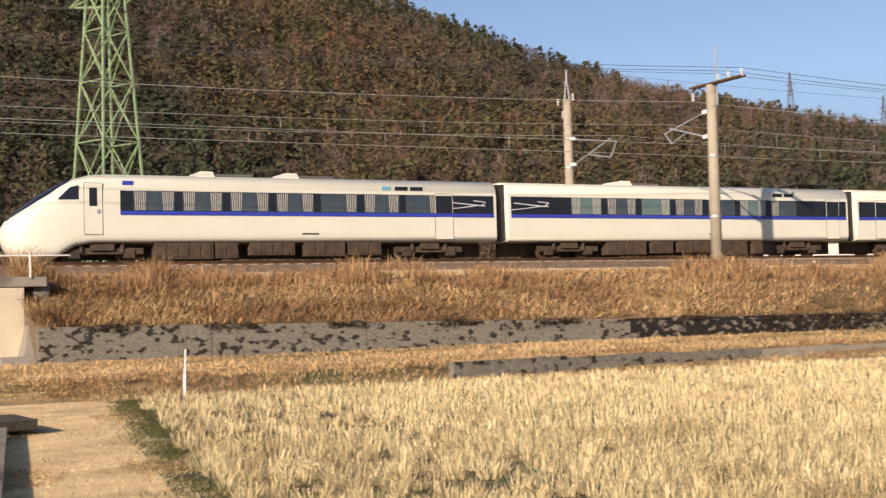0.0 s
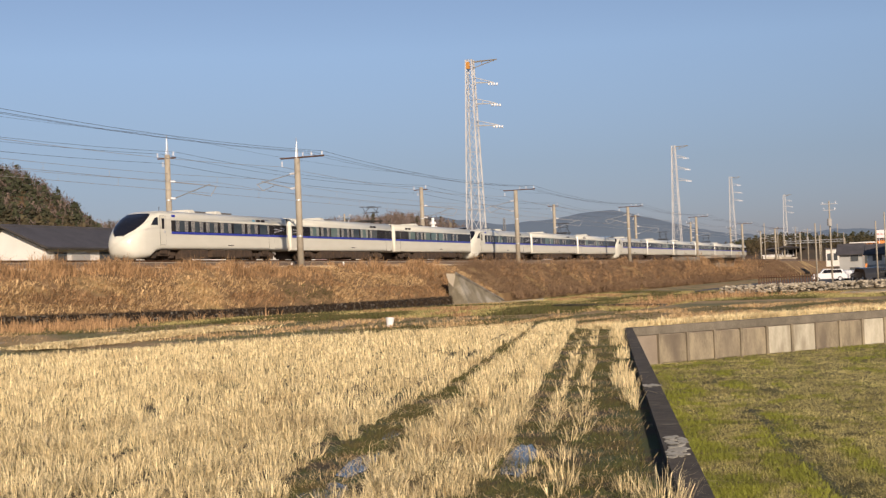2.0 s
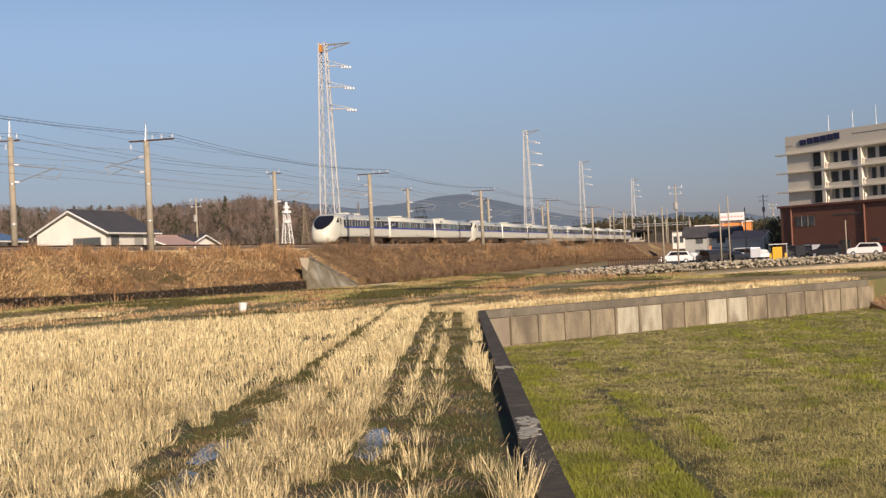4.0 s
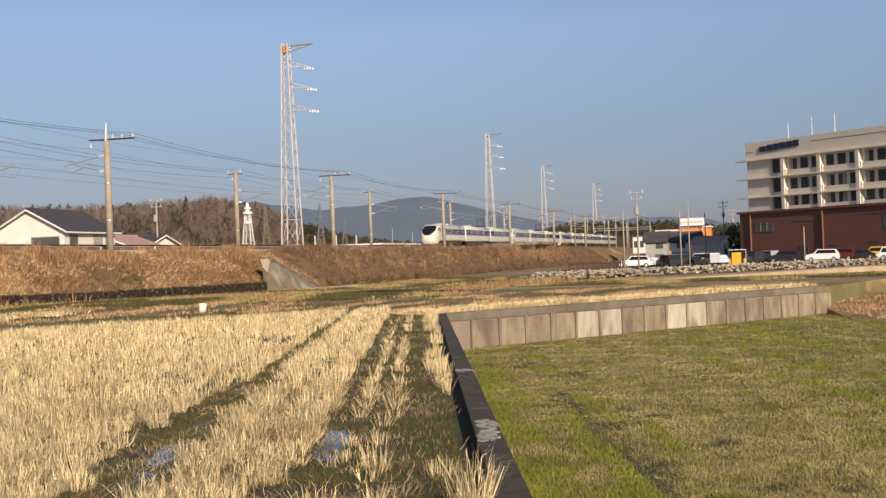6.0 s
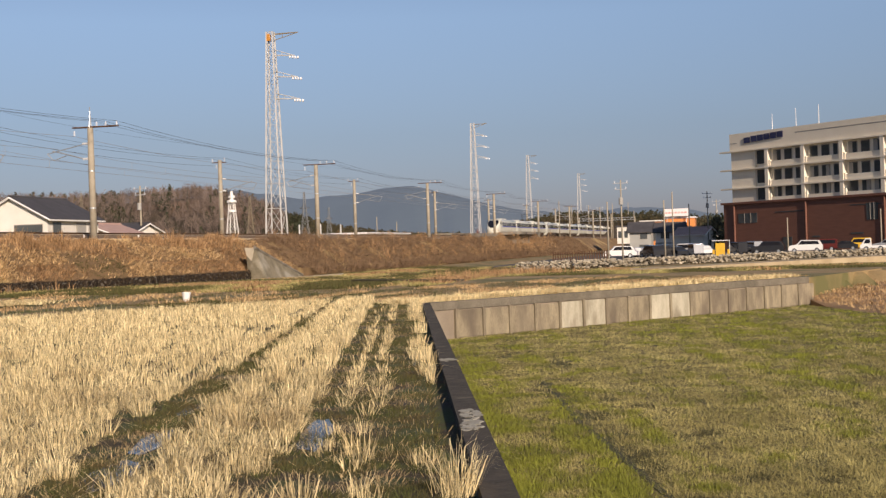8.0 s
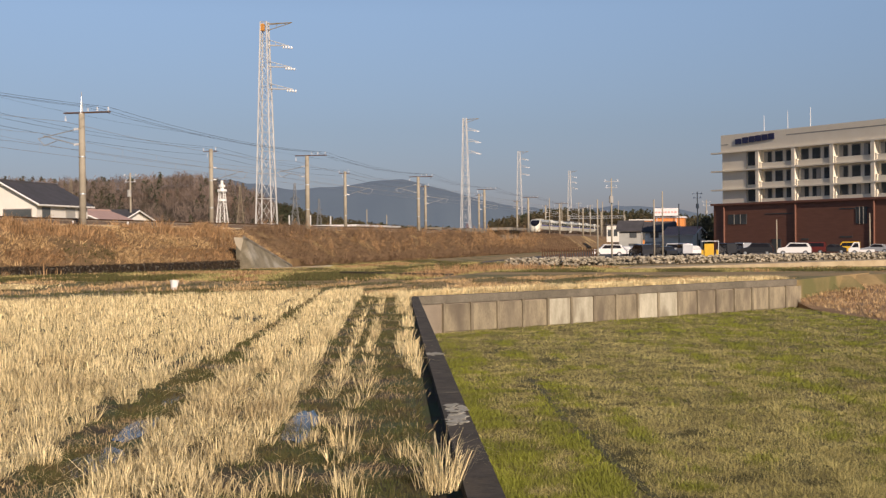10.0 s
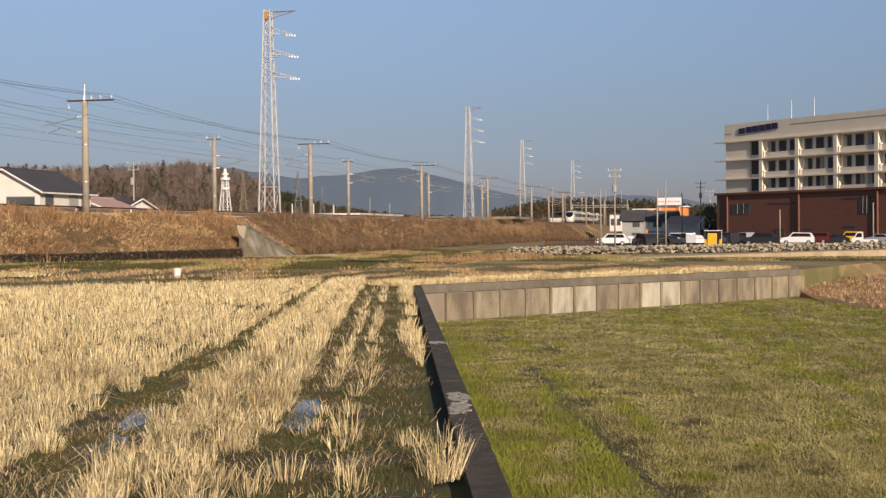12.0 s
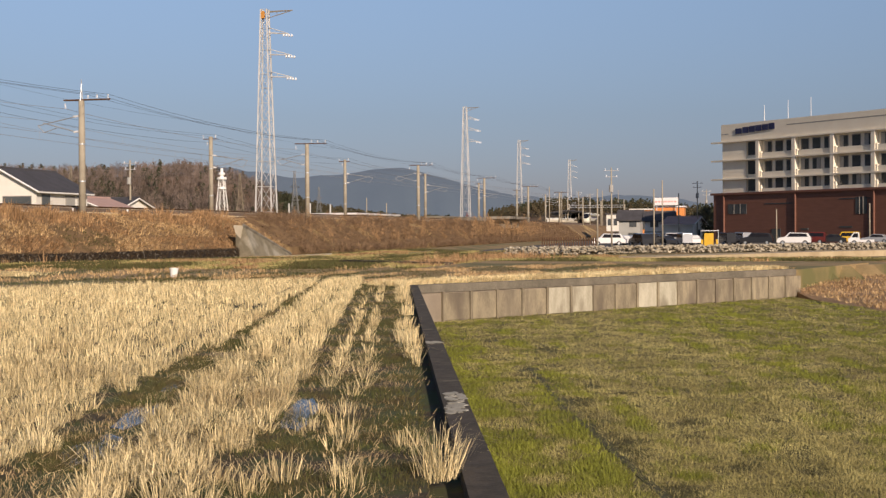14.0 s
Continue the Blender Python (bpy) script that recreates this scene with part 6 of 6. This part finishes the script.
utility_pole(164.4, 80, 2.7, 8.4, "concrete utility pole with a transformer")
utility_pole(80, 71, 2.7, 6.2, "plain utility pole before a house", False)
utility_pole(84, 78, 2.7, 7.0, "utility pole beside a house", False)
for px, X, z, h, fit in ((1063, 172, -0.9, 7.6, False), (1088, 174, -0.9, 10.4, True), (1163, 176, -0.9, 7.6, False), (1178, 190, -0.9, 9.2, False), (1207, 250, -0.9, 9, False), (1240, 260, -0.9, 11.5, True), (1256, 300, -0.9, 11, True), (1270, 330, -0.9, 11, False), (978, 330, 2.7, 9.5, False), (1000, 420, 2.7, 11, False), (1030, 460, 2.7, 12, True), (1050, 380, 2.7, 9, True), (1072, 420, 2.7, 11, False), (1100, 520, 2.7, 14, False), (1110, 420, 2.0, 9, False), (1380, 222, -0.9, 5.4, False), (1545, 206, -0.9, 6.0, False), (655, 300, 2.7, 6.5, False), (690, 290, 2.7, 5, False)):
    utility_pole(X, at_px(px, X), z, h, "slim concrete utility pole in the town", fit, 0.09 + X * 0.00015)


def gantry(x):
    g = tagged(new("catenary_gantry"), "steel portal over the station tracks", "gantry", "station gantries")
    for y in (42, 62):
        bm = bmesh.new()
        rod(bm, (0, y, 2.0), (0, y, 10.6), 0.2, 0.17)
        part("post", bm, M["pole"], g)
    bm = bmesh.new()
    for z in (9.4, 10.2):
        bar(bm, (0, 42, z), (0, 62, z), 0.14)
    for k in range(10):
        bar(bm, (0, 42 + 2 * k, 9.4), (0, 43 + 2 * k, 10.2), 0.08)
        bar(bm, (0, 43 + 2 * k, 10.2), (0, 44 + 2 * k, 9.4), 0.08)
    part("beam", bm, M["steel"], g)
    g.matrix_world = pose(x, 0, 0)
    return g


g0 = gantry(480)
for x in (540, 610, 690):
    copy_thing(g0, pose(x, 0, 0))


def fence(x0, y0, x1, y1):
    f = tagged(new("paling_fence"), "dark paling fence beside the car park", "fence")
    n = 22
    for k in range(n + 1):
        u = k / n
        bm = bmesh.new()
        box(bm, x0 + (x1 - x0) * u, y0 + (y1 - y0) * u, -0.3, 0.12, 0.16, 1.5)
        part("post", bm, M["rust"], f)
    bm = bmesh.new()
    bar(bm, (x0, y0, 0.1), (x1, y1, 0.1), 0.1)
    part("rail", bm, M["rust"], f)


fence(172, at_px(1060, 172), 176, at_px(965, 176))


# ---- woods and distance ----
def crown(rng, kind):
    """Triangles of one tree of unit height, as an (n, 3, 3) array."""
    n = {"cone": 58, "round": 60, "bare": 40}[kind]
    tris = []
    for _ in range(n):
        u = rng.random()
        if kind == "cone":
            z, rad = 0.12 + 0.88 * u, 0.26 * (1.02 - u) ** 0.8
        elif kind == "round":
            z = 0.25 + 0.75 * u
            rad = 0.40 * math.sqrt(max(0.03, 1 - (2 * u - 0.9) ** 2))
        else:
            z, rad = 0.3 + 0.7 * u, 0.24 * math.sqrt(max(0.02, 1 - (2 * u - 0.8) ** 2))
        a = rng.uniform(0, 2 * math.pi)
        rad *= rng.uniform(0.6, 1.1)
        c = np.array([rad * math.cos(a), rad * math.sin(a), z])
        s = {"cone": 0.115, "round": 0.13, "bare": 0.19}[kind] * rng.uniform(0.6, 1.3)
        t = np.array([[rng.gauss(0, 1) for _ in range(3)] for _ in range(3)])
        t /= np.linalg.norm(t, axis=1)[:, None]
        if kind == "bare":
            t[1] = t[0] + [0.12, 0.1, 0.0]
            t[2] = [-t[0][0] * 0.3, -t[0][1] * 0.3, -1]
        t[:, 2] *= 0.8
        tris.append(c + s * t)
    w = 0.018
    for a in (0, 2.1, 4.2):
        tris.append(np.array([[w * math.cos(a), w * math.sin(a), -0.06], [w * math.cos(a + 2.1), w * math.sin(a + 2.1), -0.06], [0, 0, 0.85 if kind == "bare" else 0.6]]))
    return np.array(tris)


def woods(name, spots, kind, material, label, seed):
    rng = random.Random(seed)
    kinds = [crown(rng, kind) for _ in range(9)]
    out = []
    for x, y, z, h, w in spots:
        t = kinds[rng.randrange(9)]
        a = rng.uniform(0, 6.28)
        m = np.array([[math.cos(a) * w, -math.sin(a) * w, 0], [math.sin(a) * w, math.cos(a) * w, 0], [0, 0, h]])
        out.append(t @ m.T + [x, y, z])
    V = np.concatenate(out).reshape(-1, 3)
    n = len(V) // 3
    me = bpy.data.meshes.new(name)
    me.vertices.add(len(V))
    me.vertices.foreach_set("co", V.astype(np.float32).ravel())
    me.loops.add(len(V))
    me.loops.foreach_set("vertex_index", np.arange(len(V), dtype=np.int32))
    me.polygons.add(n)
    me.polygons.foreach_set("loop_start", np.arange(0, len(V), 3, dtype=np.int32))
    me.update(calc_edges=True)
    me.materials.append(material)
    tagged(new(name, me), label, "trees", kind="stuff")


M["cedar"] = mat("dark_evergreen", (0.056, 0.062, 0.028), (0.034, 0.040, 0.019), 0.03, 0.9, bump=0, fine=0.3, island=0.22, c=(0.10, 0.075, 0.036), patch=0.47)
M["autumn"] = mat("russet_leaves", (0.105, 0.064, 0.029), (0.07, 0.052, 0.024), 0.03, 0.9, bump=0, fine=0.3, island=0.22, c=(0.075, 0.075, 0.025), patch=0.42)
M["twigs"] = mat("bare_twigs", (0.185, 0.135, 0.108), (0.125, 0.092, 0.075), 0.03, 0.95, bump=0, fine=0.3, island=0.22, c=(0.21, 0.10, 0.065), patch=0.4)


def build_hill_woods():
    rng = random.Random(31)
    a, b, c = [], [], []
    while len(a) + len(b) + len(c) < 15000:
        az = rng.uniform(34.2, 84)
        r = math.sqrt(rng.uniform(188 ** 2, 520 ** 2))
        x, y = r * math.cos(radians(az)), r * math.sin(radians(az))
        z = float(hill_z(r, az))
        if az < 36.5 and z < 4:
            continue
        z += wobble(x, y) * min(1, max(0, z - 3) / 15) - 0.3
        n = noise.noise((x * 0.013, y * 0.013, 11)) + 0.5 * noise.noise((x * 0.05, y * 0.05, 12))
        high = max(0.0, r - 190) / 300
        h = rng.uniform(4.5, 8.0)
        if rng.random() < 0.10 + (0.65 if az > 56 else 0.95) * high ** 1.1 + (0.25 if n > 0.2 else 0):
            c.append((x, y, z, h * 0.85, h * 0.8))
        elif n + rng.gauss(0, 0.25) > 0.12:
            b.append((x, y, z, h * 0.8, h * 0.75))
        else:
            a.append((x, y, z, h, h * 0.95))
    for az, el in ((64.2, 13.6), (56.2, 10.2), (50.0, 8.8), (46.0, 8.1), (41.5, 7.0)):
        r = 480
        x, y = r * math.cos(radians(az)), r * math.sin(radians(az))
        a.append((x, y, float(hill_z(r, az)) - 1, 11, 9))
    woods("evergreen_wood", a, "cone", M["cedar"], "dark evergreen wood on the hillside", 1)
    woods("russet_wood", b, "round", M["autumn"], "russet broadleaf wood on the hillside", 2)
    woods("bare_wood", c, "bare", M["twigs"], "leafless brown wood on the hilltop", 3)


build_hill_woods()

# Pale twigs, with some distance haze mixed into the colour as grey.
M["pale_hazed_twigs"] = mat("pale_hazed_twigs", (0.25, 0.19, 0.155), (0.16, 0.12, 0.095), 0.03, 0.95, bump=0, fine=0.3, island=0.3, c=(0.19, 0.15, 0.12), patch=0.4)
LOW_AZ = [-14, -6, 0, 4, 8, 10.5, 12, 14, 16, 18, 20.3, 21.5, 23.3, 27, 31, 34, 38]
LOW_EL = [0.5, 0.55, 0.6, 1.1, 1.25, 0.8, 0.55, 0.55, 0.75, 1.1, 1.85, 2.35, 2.8, 2.6, 2.55, 2.75, 2.85]


def low_hill_z(r, az):
    top = 520 * math.tan(radians(float(np.interp(az, LOW_AZ, LOW_EL))))
    return -1 + top * float(smooth01((r - 400) / 130)) * (1 - 0.5 * float(smooth01((r - 560) / 200)))


def build_low_hill():
    azs, rs = np.arange(-14, 39, 0.8), np.arange(380, 760, 18.0)
    v = [(r * math.cos(radians(az)), r * math.sin(radians(az)), low_hill_z(r, az)) for az in azs for r in rs]
    w = len(rs)
    f = [(i * w + j, i * w + j + 1, (i + 1) * w + j + 1, (i + 1) * w + j) for i in range(len(azs) - 1) for j in range(w - 1)]
    tagged(raw("low_hill", v, f, M["forest_floor"], smooth=True), "low brown wooded rise beyond the houses", "hill", kind="structure")
    rng = random.Random(41)
    a, c = [], []
    for _ in range(5200):
        az, r = rng.uniform(12.5, 38), rng.uniform(405, 590)
        if az < 17 and rng.random() < 0.3:
            continue
        x, y = r * math.cos(radians(az)), r * math.sin(radians(az))
        z = low_hill_z(r, az) - 0.3
        h = rng.uniform(4.0, 6.5)
        dark = az < 20 or rng.random() < 0.12
        (a if dark else c).append((x, y, z, h * (0.7 if az < 20 else 0.95), h * 0.8))
    for _ in range(1500):
        az, r = rng.uniform(-6, 10.8), rng.uniform(480, 600)
        x, y = r * math.cos(radians(az)), r * math.sin(radians(az))
        a.append((x, y, low_hill_z(r, az) - 0.3, rng.uniform(3, 5), 4))
    woods("evergreen_wood", a, "cone", M["cedar"], "dark evergreens on the low rise", 4)
    woods("bare_wood", c, "bare", M["pale_hazed_twigs"], "leafless brown wood on the low rise, pale and greyed for haze", 5)


build_low_hill()


def town_trees():
    rng = random.Random(51)
    a = []
    for _ in range(26):
        X = rng.uniform(262, 300)
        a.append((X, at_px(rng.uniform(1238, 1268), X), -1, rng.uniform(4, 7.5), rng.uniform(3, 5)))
    woods("evergreen_trees", a, "round", M["cedar"], "dark evergreen trees beside the building", 6)
    b = []
    for _ in range(90):
        X = rng.uniform(200, 262)
        b.append((X, rng.uniform(38, 43), rng.uniform(0.2, 2.0), rng.uniform(1.0, 2.6), rng.uniform(1.2, 2.4)))
    for _ in range(520):
        X = rng.uniform(119, 262)
        y = rng.uniform(40.3, 45.2)
        b.append((X, y, wall_top(X) + (2.75 - wall_top(X)) * min(1, (y - 40.2) / 4.2) - 0.1, rng.uniform(0.5, 1.3), rng.uniform(0.8, 1.8)))
    woods("brown_scrub", b, "bare", M["reed"], "brown leafless scrub on the railway bank", 7)
    c = [(x + rng.gauss(0, 3), y + rng.gauss(0, 2), 2.6, rng.uniform(1, 3.4), rng.uniform(1.6, 3.2)) for x, y in ((180, 92), (195, 95), (215, 98), (240, 100), (260, 105), (140, 100), (120, 100), (100, 100)) for _ in range(7)]
    woods("garden_trees", c, "round", M["cedar"], "low dark garden trees among the houses", 8)
    e = [(x + rng.gauss(0, 14), 190 + rng.gauss(0, 6) if x < 120 else 66 + rng.random() * 3, 2.7, rng.uniform(1, 3), rng.uniform(1.5, 3)) for x in (20, 40, 60, 90, 330, 350, 370) for _ in range(12)]
    woods("hedge", [q for q in e if q[0] > 300], "bare", M["russet_red"], "reddish hedge beside the track", 9)


M["russet_red"] = mat("reddish_hedge", (0.22, 0.065, 0.05), (0.16, 0.05, 0.04), 0.3, 0.9, bump=0, island=0.3)
town_trees()

FAR_AZ = [-30, -14, -6, -2, 1.7, 3.2, 5.3, 7.5, 10, 12, 13.4, 14.4, 15.6, 17, 19.2, 21.6, 24, 30, 40, 60]
FAR_EL = [0.7, 0.75, 0.85, 0.8, 1.15, 1.4, 1.55, 1.3, 1.6, 2.1, 2.5, 2.78, 2.72, 2.5, 2.35, 2.75, 2.9, 2.6, 2.2, 2.0]


# Distance haze is painted as a faint even emission over the base colour.
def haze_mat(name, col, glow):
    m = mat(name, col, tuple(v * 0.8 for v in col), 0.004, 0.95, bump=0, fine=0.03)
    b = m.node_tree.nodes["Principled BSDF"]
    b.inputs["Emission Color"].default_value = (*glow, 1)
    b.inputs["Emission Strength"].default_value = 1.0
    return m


def build_mountains():
    azs = np.arange(-30, 60, 0.35)
    v = []
    for k, az in enumerate(azs):
        for j, (r, u) in enumerate(((2700, 0.0), (2900, 0.3), (3150, 0.66), (3400, 1.0), (3800, 0.6))):
            e = float(np.interp(az, FAR_AZ, FAR_EL)) + 0.07 * noise.noise((az * 1.3, 0, 2)) + 0.03 * noise.noise((az * 5, 0, 2))
            z = r * math.tan(radians(e)) * u + (34 * noise.noise((az * 1.1, j * 1.7, 4)) if 0 < j < 3 else 0)
            v.append((r * math.cos(radians(az)), r * math.sin(radians(az)), z - 2))
    w = 5
    f = [(i * w + j, i * w + j + 1, (i + 1) * w + j + 1, (i + 1) * w + j) for i in range(len(azs) - 1) for j in range(w - 1)]
    tagged(raw("mountain_backdrop", v, f, M["far_mountain"], smooth=True), "distant mountain range with its blue haze painted in as a glow", "mountains", kind="structure")


# The blue-grey glow stands in for the air before the range.
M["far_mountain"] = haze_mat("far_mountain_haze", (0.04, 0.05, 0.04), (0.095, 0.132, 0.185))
build_mountains()


# ---- what moves ----
def motions():
    rows = [(0, 8.1), (0.5, 24.6), (1, 41.1), (1.5, 57.4), (3, 105.9), (4, 138.0), (6.5, 217.9), (7.5, 250.0), (9, 303.0), (11, 368.0), (12.5, 412.0), (14, 450.0)]
    walk(TRAIN, [(t, pose(x, 52.5, RAIL_Z)) for t, x in rows])


motions()
